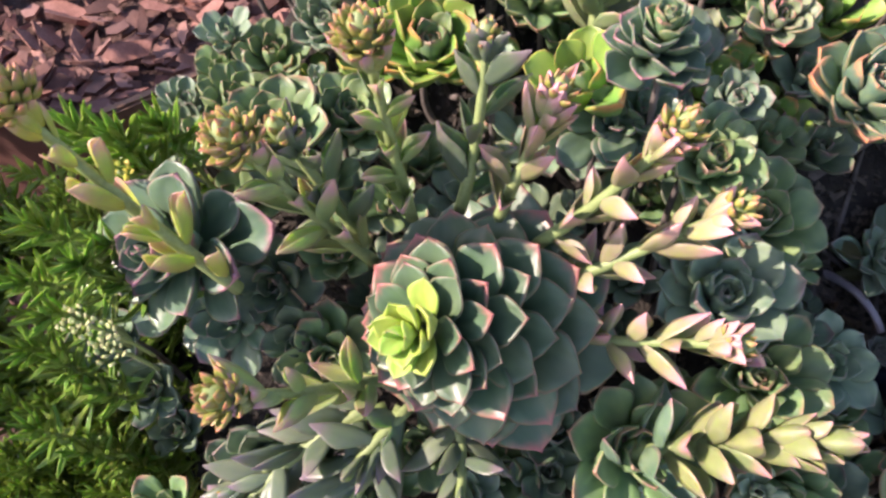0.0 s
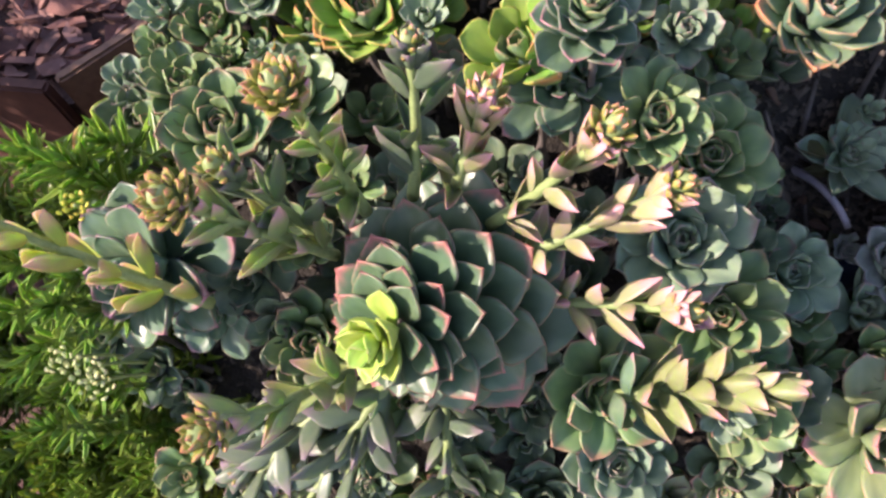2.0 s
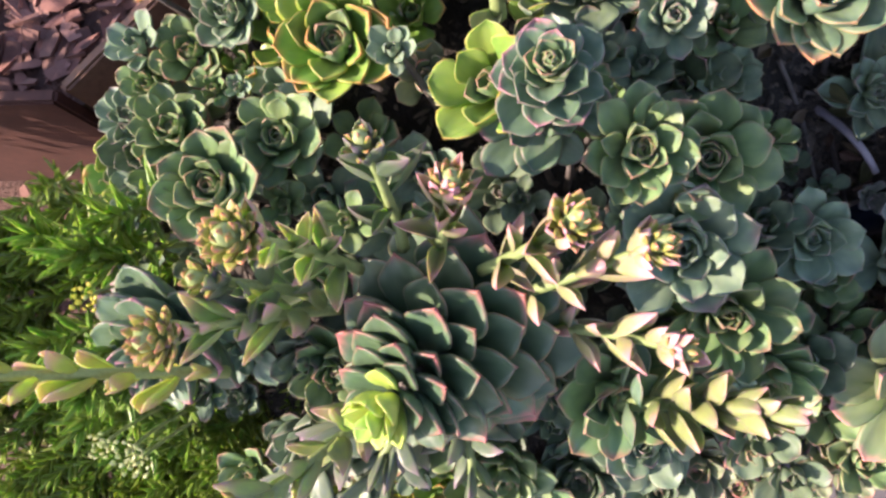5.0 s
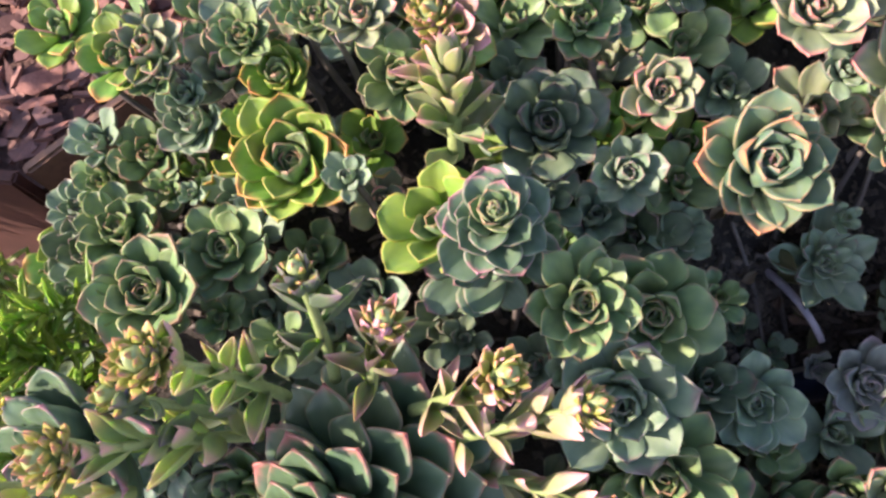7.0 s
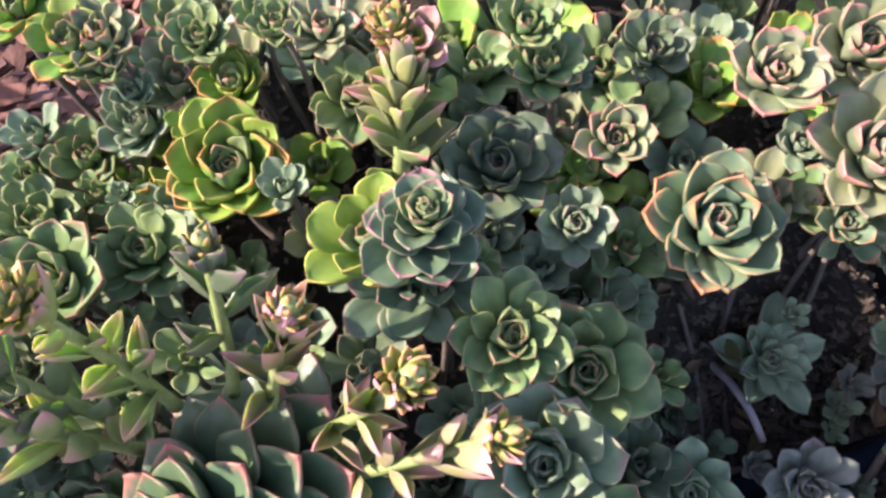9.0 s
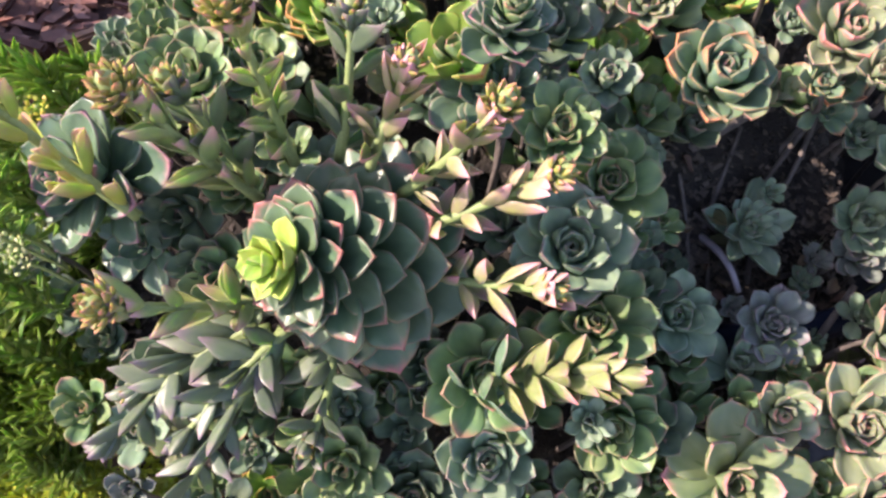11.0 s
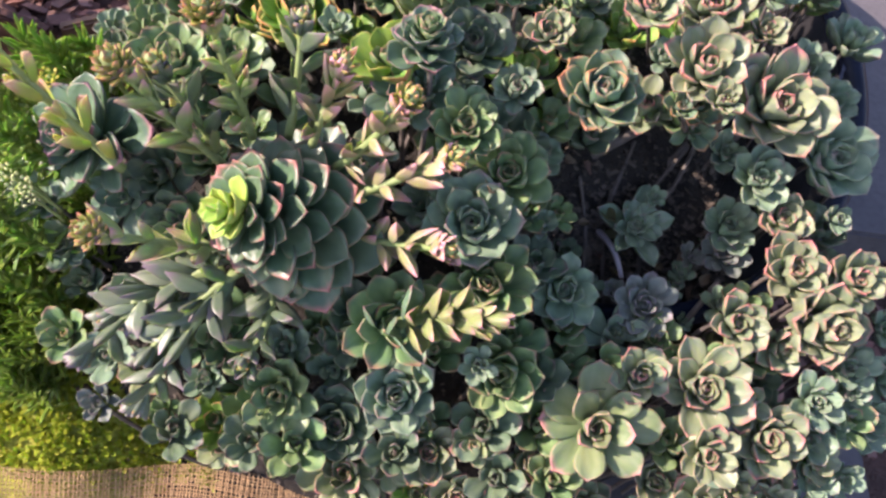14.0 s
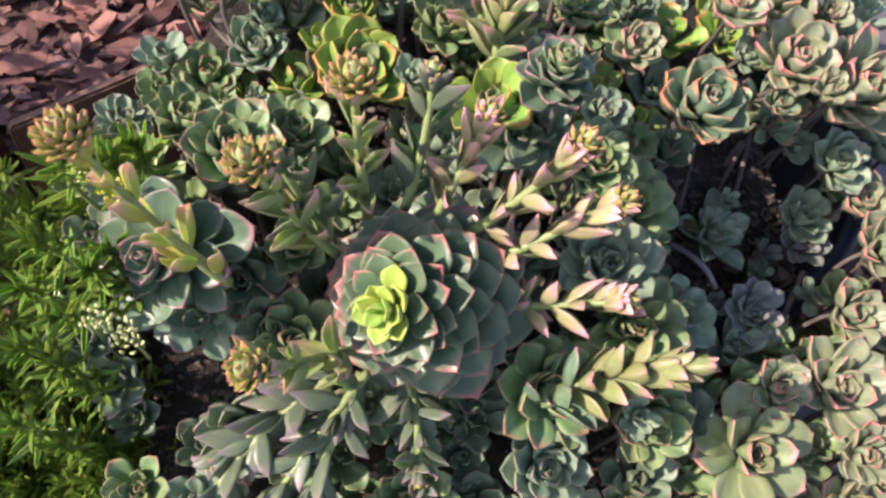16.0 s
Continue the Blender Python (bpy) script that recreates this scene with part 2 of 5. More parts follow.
PROFILE = {
    "spoon": ((0, .30), (.12, .38), (.3, .58), (.5, .84), (.66, 1.0), (.78, .96), (.87, .76), (.93, .50), (.965, .24), (.985, .10), (1, .01)),
    "mucro": ((0, .36), (.12, .48), (.3, .74), (.48, .93), (.64, 1.0), (.77, .95), (.86, .76), (.92, .48), (.955, .22), (.98, .08), (1, .01)),
    "pointed": ((0, .42), (.12, .55), (.3, .80), (.48, 1.0), (.62, .98), (.76, .80), (.87, .50), (.95, .22), (.98, .10), (1, .01)),
    "wedge": ((0, .42), (.15, .58), (.34, .82), (.52, .97), (.66, 1.0), (.75, .93), (.84, .68), (.91, .38), (.955, .16), (.98, .06), (1, .01)),
    "lance": ((0, .45), (.12, .62), (.3, .92), (.45, 1.0), (.6, .90), (.74, .68), (.86, .42), (.94, .22), (.98, .10), (1, .01)),
    "needle": ((0, .6), (.25, .9), (.5, 1.0), (.8, .7), (1, .05)),
    "bud": ((0, .45), (.2, .85), (.42, 1.0), (.66, .78), (.86, .36), (1, .03)),
}
MESHES = {}


def leaf_mesh(shape, mat, variant, cup=0.32, bend=0.18, thick=0.125, cols=7):
    """A thick leaf 1 long along y and 1 wide at its widest, its upper face towards z."""
    key = (shape, mat, variant, cup, bend, thick)
    if key in MESHES:
        return MESHES[key]
    rnd = random.Random(repr(key))
    prof = PROFILE[shape]
    rows = len(prof)
    twist, wave, lean = rnd.uniform(-.16, .16), rnd.uniform(.0, .03), rnd.uniform(-.05, .05)
    ph = rnd.uniform(0, 6)
    bend = bend * rnd.uniform(.75, 1.3)
    bm = bmesh.new()
    layer = bm.loops.layers.uv.new("UVMap")
    sheets = []
    for side in (1, -1):
        grid = []
        for v, w in prof:
            line = []
            for j in range(cols):
                u = -math.cos(math.pi * j / (cols - 1))
                fade = math.sin(math.pi * min(v * 1.05, 1)) ** 0.5 if 0 < v < .95 else 0.35
                z = cup * 0.5 * w * abs(u) ** 1.7 + bend * v * v + wave * math.sin(9 * v + ph) * abs(u)
                z += twist * u * v * w * 0.5
                if side > 0:
                    z += thick * 0.62 * max(1 - u ** 4, 0) ** 0.5 * fade
                else:
                    z -= thick * 1.25 * max(1 - abs(u), 0) ** 0.6 * fade * (1.1 - 0.35 * v)
                x = 0.5 * w * u + lean * v * v
                line.append((bm.verts.new((x, v, z)), (u * .5 + .5, v)) if side > 0 or 0 < j < cols - 1 else None)
            grid.append(line)
        sheets.append(grid)
    for i in range(rows):
        sheets[1][i][0], sheets[1][i][-1] = sheets[0][i][0], sheets[0][i][-1]
    for s, grid in enumerate(sheets):
        for i in range(rows - 1):
            for j in range(cols - 1):
                q = [grid[i][j], grid[i][j + 1], grid[i + 1][j + 1], grid[i + 1][j]]
                if s:
                    q.reverse()
                f = bm.faces.new([c[0] for c in q])
                f.smooth = True
                for loop, c in zip(f.loops, q):
                    loop[layer].uv = c[1]
    me = bpy.data.meshes.new("leaf")
    bm.to_mesh(me)
    bm.free()
    me.materials.append(LEAF[mat])
    MESHES[key] = me
    return me


def tube(points, radii, sides=8):
    """A tapered round stem through the points."""
    bm = bmesh.new()
    rings = []
    for i, p in enumerate(points):
        p = Vector(p)
        a, b = Vector(points[max(i - 1, 0)]), Vector(points[min(i + 1, len(points) - 1)])
        q = (b - a).to_track_quat("Z", "Y")
        rings.append([bm.verts.new(p + q @ Vector((math.cos(k * math.tau / sides), math.sin(k * math.tau / sides), 0)) * radii[i]) for k in range(sides)])
    for r0, r1 in zip(rings, rings[1:]):
        for k in range(sides):
            bm.faces.new((r0[k], r0[(k + 1) % sides], r1[(k + 1) % sides], r1[k]))
    bm.faces.new(rings[0][::-1])
    bm.faces.new(rings[-1])
    return bm


def bezier(a, b, c, n):
    a, b, c = Vector(a), Vector(b), Vector(c)
    return [a * (1 - s) ** 2 + b * 2 * s * (1 - s) + c * s * s for s in [i / n for i in range(n + 1)]]


# kind: leaf shape, inner and outer leaf material, width, cup, bend, rise of the outermost leaves in degrees, label
KIND = {
    "main": ("wedge", "tip", "main", .64, .30, .12, 6, "large dark green rosette with red leaf tips and lime heart"),
    "dark": ("spoon", "dark", "dark", .64, .42, 0.21, 26, "dark green rosette succulent, shade put into its leaf colour"),
    "green": ("spoon", "green", "green", .60, .44, 0.22, 28, "mid green rosette succulent with thin reddish leaf edges"),
    "lime": ("spoon", "green", "lime", .66, .42, 0.21, 26, "yellow-green rosette succulent with orange leaf edges"),
    "blue": ("mucro", "blue", "blue", .60, .42, 0.21, 27, "blue-green waxy rosette succulent"),
    "long": ("mucro", "blue", "blue", .46, .40, .06, 14, "blue-green succulent with long outer leaves on a bare stem"),
    "pale": ("mucro", "pale", "pale", .60, .46, 0.23, 29, "pale green rosette succulent with pink leaf tips"),
    "sage": ("mucro", "sage", "sage", .62, .36, .08, 15, "sage green open rosette succulent with red-tipped leaves"),
    "peach": ("mucro", "peach", "peach_outer", .64, .44, 0.23, 24, "broad blue-green rosette succulent with peach-red leaf edges"),
    "column": ("mucro", "green", "grey", .70, .42, .14, 8, "tall blue-green rosette succulent with mauve leaf edges"),
    "sunny": ("mucro", "lime", "bract", .50, .42, .20, 24, "yellow flower head with pink-orange outer leaves"),
    "purple": ("spoon", "purple", "purple", .56, .44, 0.21, 30, "small grey-mauve rosette succulent on a bare stem"),
    "grey": ("spoon", "grey", "grey", .56, .30, .08, 8, "drooping grey-green succulent with mauve-edged leaves"),
}


# kinds with a closed upright heart inside a ring of spreading leaves
CUPPED = {"dark", "green", "lime", "blue", "pale", "sage", "peach", "purple"}


def rosette(kind, at, axis, radius, count, tall=0.18, cone=0.0, crook=None, name="succulent_rosette", root=True):
    shape, inner, outer, width, cup, bend, rise, label = KIND[kind]
    rnd = random.Random(repr((kind, at)))
    base = new(name)
    base.empty_display_size = 0.01
    quat = Vector(axis).to_track_quat("Z", "Y")
    base.matrix_world = Matrix.Translation(at) @ quat.to_matrix().to_4x4()
    tagged(base, label, "succulent", "succulents in the planter")
    if not cone:
        count = max(12, round(count * 0.80))
    spin = rnd.uniform(0, 6.28)
    rise += rnd.uniform(-8, 8)
    width *= rnd.uniform(.90, 1.05) if kind != "main" else 1
    cup *= rnd.uniform(.7, 1.1)
    turn = Vector((0, 0, 1)).rotation_difference(quat.inverted() @ Vector(crook)) if crook else None
    for i in range(count):
        f = i / (count - 1)
        length = radius * (0.30 + 0.68 * f ** 0.75) * rnd.uniform(.88, 1.10)
        up = 84 - (84 - rise) * f ** 0.75 + rnd.uniform(-8, 8)
        high = radius * tall * (1 - f) + radius * 0.02
        ring = 0.075 * f
        if kind in CUPPED:
            g = min(max((f - .32) / .46, 0), 1)
            g = g * g * (3 - 2 * g)
            heart = min(f / .4, 1)
            length = radius * (0.36 + 0.22 * heart + 0.30 * g) * rnd.uniform(.90, 1.08)
            up = 80 - 14 * heart - (66 - rise) * g + rnd.uniform(-6, 6)
            ring = 0.05 + 0.11 * heart - 0.02 * g
            high = radius * (tall * (1 - g) + 0.02)
        if cone:
            length = radius * (0.24 + 0.54 * f ** 0.8) * rnd.uniform(.94, 1.08)
            up = 72 - 82 * f ** 0.42 + rnd.uniform(-8, 8) * (1.6 if f < .2 else 1)
        phi = spin + i * 2.39996 + rnd.uniform(-.13, .13)
        mat = inner if f < (0.16 if kind == "main" else 0.38) else outer
        w = length * width * rnd.uniform(.9, 1.1) * (1.0 + 0.10 * f)
        me = leaf_mesh(shape, mat, rnd.randrange(3), round(cup, 1), bend, 0.15 if kind in CUPPED else 0.125)
        ob = new("leaf", me)
        ob.parent = base
        off = radius * (cone * f ** 0.85 if cone else ring)
        seat = Matrix.Translation((0, 0, high))
        if crook:
            k = max(1 - f, 0) ** 2.5
            seat = Matrix.Translation(Vector((0, 0, high)) * (1 - .3 * k) + turn @ Vector((0, 0, high)) * .3 * k) @ Matrix.Identity(3).to_quaternion().slerp(turn, k).to_matrix().to_4x4()
        ob.matrix_basis = (seat @ Matrix.Rotation(phi, 4, "Z") @ Matrix.Translation((0, off, 0))
                           @ Matrix.Rotation(radians(up), 4, "X") @ Matrix.Rotation(rnd.uniform(-.12, .12), 4, "Y")
                           @ Matrix.Diagonal((w, length, length, 1)))
    if root:
        low = Vector((at[0] * 0.93 + 0.014, at[1] * 0.93 + 0.03, 0))
        if at[0] > 0.25 and at[1] > 0.43:
            low.x, low.y = at[0] + 0.06, at[1] + 0.10
        low.z = ground_z(low.x, low.y) - 0.01
        inv = base.matrix_world.inverted()
        foot = Vector(at) - Vector(axis) * radius * 0.9 + Vector((rnd.uniform(-.03, .03), rnd.uniform(-.02, .03), rnd.uniform(-.02, .01)))
        pts = [inv @ p for p in bezier(Vector(at) + Vector(axis) * radius * tall * .8, foot, low, 8)]
        t = max(0.003, radius * 0.055)
        part("stem", tube(pts, [t * (.8 + .3 * k / 8) for k in range(9)]), WOODY, base)
    return base


def bare_stem(a, b, c, thick, mat):
    top = new("bare_stem")
    top.location = a
    tagged(top, "bare greyish succulent stem arching out of the soil", "stem", "bare stems")
    o = Vector(a)
    part("stem", tube([p - o for p in bezier(a, b, c, 10)], [thick * (1.1 - .03 * k) for k in range(11)]), mat, top)
    return top



def flower_stalk(base_at, mid, tip, bracts, mat="bract", size=0.026, buds=24, cluster=0.017, thick=0.0042, shape="lance", wide=0.0, cups=6, name="flower_stalk",
                 label="flower stalk with pink-tipped bracts and a tight bud cluster"):
    """A fleshy flower stalk: stem, spiralling bracts and a head of small buds."""
    rnd = random.Random(repr((base_at, tip)))
    top = new(name)
    top.empty_display_size = 0.01
    top.location = base_at
    tagged(top, label, "flower stalk", "flower stalks")
    o = Vector(base_at)
    line = [p - o for p in bezier(base_at, mid, tip, 12)]
    part("stem", tube(line, [thick * (1.15 - .5 * k / 12) for k in range(13)]), STEM, top)
    spin = rnd.uniform(0, 6)
    bracts = int(bracts * (1.0 if mat == "bract_grey" else 1.4))
    for k in range(bracts):
        s = 0.10 + 0.78 * (k + rnd.uniform(-.25, .25)) / bracts
        s = min(max(s, .05), .98)
        i = min(int(s * 12), 11)
        p = line[i].lerp(line[i + 1], s * 12 - i)
        d = (line[i + 1] - line[i]).normalized()
        q = d.to_track_quat("Z", "Y").to_matrix().to_4x4()
        length = size * (rnd.uniform(.75, 1.15) if mat == "bract_grey" else rnd.uniform(.62, .98)) * (1.12 - .28 * s)
        me = leaf_mesh(shape, mat, rnd.randrange(4), .62, .34, .045)
        ob = new("bract", me)
        ob.parent = top
        ob.matrix_basis = (Matrix.Translation(p) @ q @ Matrix.Rotation(spin + k * 2.39996 + rnd.uniform(-.3, .3), 4, "Z")
                           @ Matrix.Translation((0, thick * .6, 0)) @ Matrix.Rotation(radians((rnd.uniform(0, 48) if mat == "bract_grey" else 22 + 28 * s + rnd.uniform(-12, 12))), 4, "X")
                           @ Matrix.Diagonal((length * (wide or (.25 if mat == "bract_grey" else rnd.uniform(.26, .36))), length, length, 1)))
    d = (line[12] - line[10]).normalized()
    q = d.to_track_quat("Z", "Y").to_matrix().to_4x4()
    for k in range(cups + 4):
        length = size * rnd.uniform(.42, .62)
        ob = new("bract", leaf_mesh("pointed", mat, rnd.randrange(4), .55, .34, .06))
        ob.parent = top
        ob.matrix_basis = (Matrix.Translation(line[12] - d * cluster * rnd.uniform(.9, 1.7)) @ q @ Matrix.Rotation(spin + k * 2.39996, 4, "Z")
                           @ Matrix.Translation((0, thick * .8, 0)) @ Matrix.Rotation(radians(rnd.uniform(38, 62)), 4, "X")
                           @ Matrix.Diagonal((length * .50, length, length, 1)))
    head = part("bud_head", tube([line[12] - d * cluster * .9, line[12] - d * cluster * .3, line[12] + d * cluster * .35, line[12] + d * cluster * .6], [thick * .6, cluster * .40, cluster * .36, cluster * .08]), STEM, top)
    for k in range(buds):
        f = (k + .5) / buds
        polar = math.acos(1 - 1.15 * f)
        me = leaf_mesh("bud", "bud", rnd.randrange(3), .25, .20, .20, 5)
        ob = new("bud", me)
        ob.parent = head
        b = cluster * rnd.uniform(.46, .62)
        out = Matrix.Rotation(k * 2.39996, 4, "Z")
        ob.matrix_basis = (Matrix.Translation(line[12] - d * cluster * .42) @ q @ out
                           @ Matrix.Translation((0, cluster * .48 * math.sin(polar), cluster * .62 * math.cos(polar)))
                           @ Matrix.Rotation(radians(90) - polar * .78, 4, "X") @ Matrix.Diagonal((b * rnd.uniform(.64, .80), b, b, 1)))
    return top


def leafy_spike(base_at, mid, tip, count, low_mat, mat, size, thick=0.006, width=.55, name="succulent_spike", label="thick pale succulent spike packed with cream leaves"):
    """An elongated shoot packed with fleshy leaves, ending in a small pointed rosette."""
    rnd = random.Random(repr((base_at, tip)))
    top = new(name)
    top.empty_display_size = 0.01
    top.location = base_at
    tagged(top, label, "succulent", "succulents in the planter")
    o = Vector(base_at)
    line = [p - o for p in bezier(base_at, mid, tip, 12)]
    part("stem", tube(line, [thick * (1.1 - .5 * k / 12) for k in range(13)]), STEM, top)
    for k in range(count):
        s = min(0.04 + 0.95 * (k / (count - 1)) ** 0.8, .985)
        i = min(int(s * 12), 11)
        p = line[i].lerp(line[i + 1], s * 12 - i)
        q = (line[i + 1] - line[i]).normalized().to_track_quat("Z", "Y").to_matrix().to_4x4()
        length = size * rnd.uniform(.85, 1.1) * (1.15 - .55 * s)
        me = leaf_mesh("pointed", mat if s > .28 else low_mat, rnd.randrange(4), .55, .26, .065)
        ob = new("leaf", me)
        ob.parent = top
        ob.matrix_basis = (Matrix.Translation(p) @ q @ Matrix.Rotation(k * 2.39996 + rnd.uniform(-.2, .2), 4, "Z") @ Matrix.Translation((0, thick * .5, 0))
                           @ Matrix.Rotation(radians(20 + 44 * s ** 1.6 + rnd.uniform(-9, 9)), 4, "X") @ Matrix.Diagonal((length * width, length, length, 1)))
    return top


def sedum_sprig(foot, tip, count, size, mat="needle", label="bright green needle-leaved sedum sprig"):
    rnd = random.Random(repr((foot, tip)))
    top = new("sedum_sprig")
    top.empty_display_size = 0.01
    top.location = foot
    tagged(top, label, "sedum", "sedum sprigs")
    o = Vector(foot)
    mid = (o + Vector(tip)) / 2 + Vector((rnd.uniform(-.02, .02), rnd.uniform(-.02, .02), .02))
    line = [p - o for p in bezier(foot, mid, tip, 12)]
    part("stem", tube(line, [0.0028 - .0001 * k for k in range(13)], 6), STEM, top)
    for k in range(count):
        s = 0.35 + 0.64 * (k / (count - 1)) ** 0.7
        i = min(int(s * 12), 11)
        p = line[i].lerp(line[i + 1], s * 12 - i)
        q = (line[i + 1] - line[i]).normalized().to_track_quat("Z", "Y").to_matrix().to_4x4()
        length = size * rnd.uniform(.8, 1.15) * (1.1 - .35 * s)
        ob = new("leaf", leaf_mesh("needle", mat, rnd.randrange(3), .2, .14, .06, 5))
        ob.parent = top
        ob.matrix_basis = (Matrix.Translation(p) @ q @ Matrix.Rotation(k * 2.39996, 4, "Z") @ Matrix.Rotation(radians(8 + 58 * max(s - .35, 0) / .65 + rnd.uniform(-8, 8)), 4, "X")
                           @ Matrix.Diagonal((length * .14, length, length, 1)))
    return top


def sedum_flower(foot, tip, colour):
    """A small branched flower head of tiny star flowers on a thin stalk."""
    rnd = random.Random(repr((foot, tip)))
    top = new("sedum_flower")
    top.empty_display_size = 0.01
    top.location = foot
    tagged(top, "small head of tiny " + colour + " sedum flowers on a thin stalk", "flower", "sedum flowers")
    o = Vector(foot)
    line = [p - o for p in bezier(foot, (o + Vector(tip)) / 2 + Vector((0, 0, .015)), tip, 8)]
    part("stem", tube(line, [0.0014] * 9, 6), STEM, top)
    for k in range(15):
        a, r = k * 2.39996, 0.0105 * ((k + .5) / 15) ** 0.5
        ob = new("flower", leaf_mesh("bud", "star_" + colour, k % 3, .15, .05, .30, 5))
        ob.parent = top
        s = 0.0046 * rnd.uniform(.8, 1.2)
        ob.matrix_basis = Matrix.Translation(line[8] + Vector((r * math.cos(a), r * math.sin(a), rnd.uniform(-.006, .002)))) @ pose(0, 0, 0, rnd.uniform(40, 100), 0, math.degrees(a) - 90) @ Matrix.Diagonal((s, s, s, 1))
    return top


def dead_leaf(x, y, length, turn):
    """A shrivelled fallen leaf lying on the soil."""
    rnd = random.Random(repr((x, y)))
    ob = new("dead_leaf", leaf_mesh("spoon", "dry", rnd.randrange(3), .8, .35, .04))
    ob.matrix_world = pose(x, y, ground_z(x, y) - 0.012, rnd.uniform(-15, 25), rnd.uniform(-30, 30), turn) @ Matrix.Diagonal((length * .5, length, length, 1))
    return tagged(ob, "shrivelled brown fallen leaf on the soil", "dead leaf", "dead leaves")


# ---------------------------------------------------------------- the setting
def sheet(name, x0, x1, y0, y1, nx, ny, height, mat):
    bm = bmesh.new()
    grid = [[bm.verts.new((x0 + (x1 - x0) * i / nx, y0 + (y1 - y0) * j / ny, height(x0 + (x1 - x0) * i / nx, y0 + (y1 - y0) * j / ny))) for j in range(ny + 1)] for i in range(nx + 1)]
    for i in range(nx):
        for j in range(ny):
            bm.faces.new((grid[i][j], grid[i + 1][j], grid[i + 1][j + 1], grid[i][j + 1]))
    return part(name, bm, mat, None)


def box(x0, x1, y0, y1, z0, z1, bevel=0.004):
    bm = bmesh.new()
    bmesh.ops.create_cube(bm, size=1)
    bmesh.ops.scale(bm, vec=(x1 - x0, y1 - y0, z1 - z0), verts=bm.verts)
    bmesh.ops.translate(bm, vec=((x0 + x1) / 2, (y0 + y1) / 2, (z0 + z1) / 2), verts=bm.verts)
    bmesh.ops.bevel(bm, geom=bm.edges[:], offset=bevel, segments=2, affect="EDGES")
    return bm


def flat(ob):
    for p in ob.data.polygons:
        p.use_smooth = False
    return ob


ground = sheet("ground", -40, 40, -40, 40, 40, 40, lambda x, y: -0.10, GROUND)
tagged(ground, "reddish brown bark mulch ground", "ground", kind="structure")
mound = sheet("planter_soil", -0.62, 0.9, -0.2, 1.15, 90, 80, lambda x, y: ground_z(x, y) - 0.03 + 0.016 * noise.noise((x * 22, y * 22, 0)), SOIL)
tagged(mound, "potting soil between the succulent stems, gap shade in its dark colour", "soil", kind="structure")

# concrete pavers beside the pot
for x0, x1, y0, y1 in ((0.62, 1.52, 0.745, 1.645), (0.62, 1.52, 1.655, 2.555), (0.30, 0.925, -0.34, 0.335)):
    slab = flat(part("paver", box(x0, x1, y0, y1, -0.10, 0.0, 0.006), PAVER, None))
    tagged(slab, "grey concrete paving slab beside the pot", "paver", "pavers", "structure")

# the blue glazed oval pot
pot = new("plant_pot")
tagged(pot, "blue glazed oval plant pot with a rounded rim", "plant pot")


def oval(a, b, z, n=72):
    return [Vector((0.40 + a * math.copysign(abs(math.cos(k * math.tau / n)) ** 0.97, math.cos(k * math.tau / n)), 0.92 + b * math.sin(k * math.tau / n), z)) for k in range(n)]


def lathe(rings):
    bm = bmesh.new()
    vs = [[bm.verts.new(p) for p in r] for r in rings]
    n = len(vs[0])
    for r0, r1 in zip(vs, vs[1:]):
        for k in range(n):
            bm.faces.new((r0[k], r0[(k + 1) % n], r1[(k + 1) % n], r1[k]))
    return bm


part("body", lathe([oval(0.372, .49, -.10), oval(0.392, .52, 0), oval(0.437, .57, .2), oval(0.455, .588, .27)]), GLAZE, pot)
# inner wall in near-black, which carries the shade of the overhanging plants
part("inner_wall", lathe([oval(0.455, .588, .266), oval(0.437, .57, .27), oval(0.417, .55, .2), oval(0.352, .48, -.06)]), INNER, pot, "inner wall of the pot, shade put into its near-black colour")
part("rim", lathe([oval(0.449, .582, .262), oval(0.465, .598, .268), oval(0.471, .604, .285), oval(0.467, .600, .300), oval(0.455, .588, .306), oval(0.443, .576, .302), oval(0.437, .57, .285), oval(0.439, .572, .262)]), GLAZE, pot, "rounded blue glazed rim")

# dark soil disc added so that the depth of the pot reads as shade
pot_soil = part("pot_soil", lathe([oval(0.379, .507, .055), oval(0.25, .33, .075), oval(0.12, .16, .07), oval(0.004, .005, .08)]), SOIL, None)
tagged(pot_soil, "soil disc added inside the pot, shade put into its dark colour", "soil", kind="structure")

# the raised bed of bark mulch and its edging boards
BED = ((-0.463, 0.744), (-0.10, 0.983), (-0.10, 2.2), (-1.6, 2.2), (-1.6, 1.03))


def in_bed(x, y, gap=0.0):
    (ax, ay), (bx, by), _, _, (cx, cy) = BED
    right = ((bx - ax) * (y - ay) - (by - ay) * (x - ax)) / math.hypot(bx - ax, by - ay)
    front = ((ax - cx) * (y - cy) - (ay - cy) * (x - cx)) / math.hypot(ax - cx, ay - cy)
    return right > gap and front > gap and -1.6 + gap < x < -0.10 - gap and y < 2.2 - gap


bm = bmesh.new()
low = [bm.verts.new((x, y, -0.10)) for x, y in BED]
high = [bm.verts.new((x, y, 0.195)) for x, y in BED]
bm.faces.new(high)
for k in range(5):
    bm.faces.new((low[k], low[(k + 1) % 5], high[(k + 1) % 5], high[k]))
bed = flat(part("mulch_bed", bm, GROUND, None))
tagged(bed, "raised bed filled with reddish brown bark", "mulch bed", kind="structure")


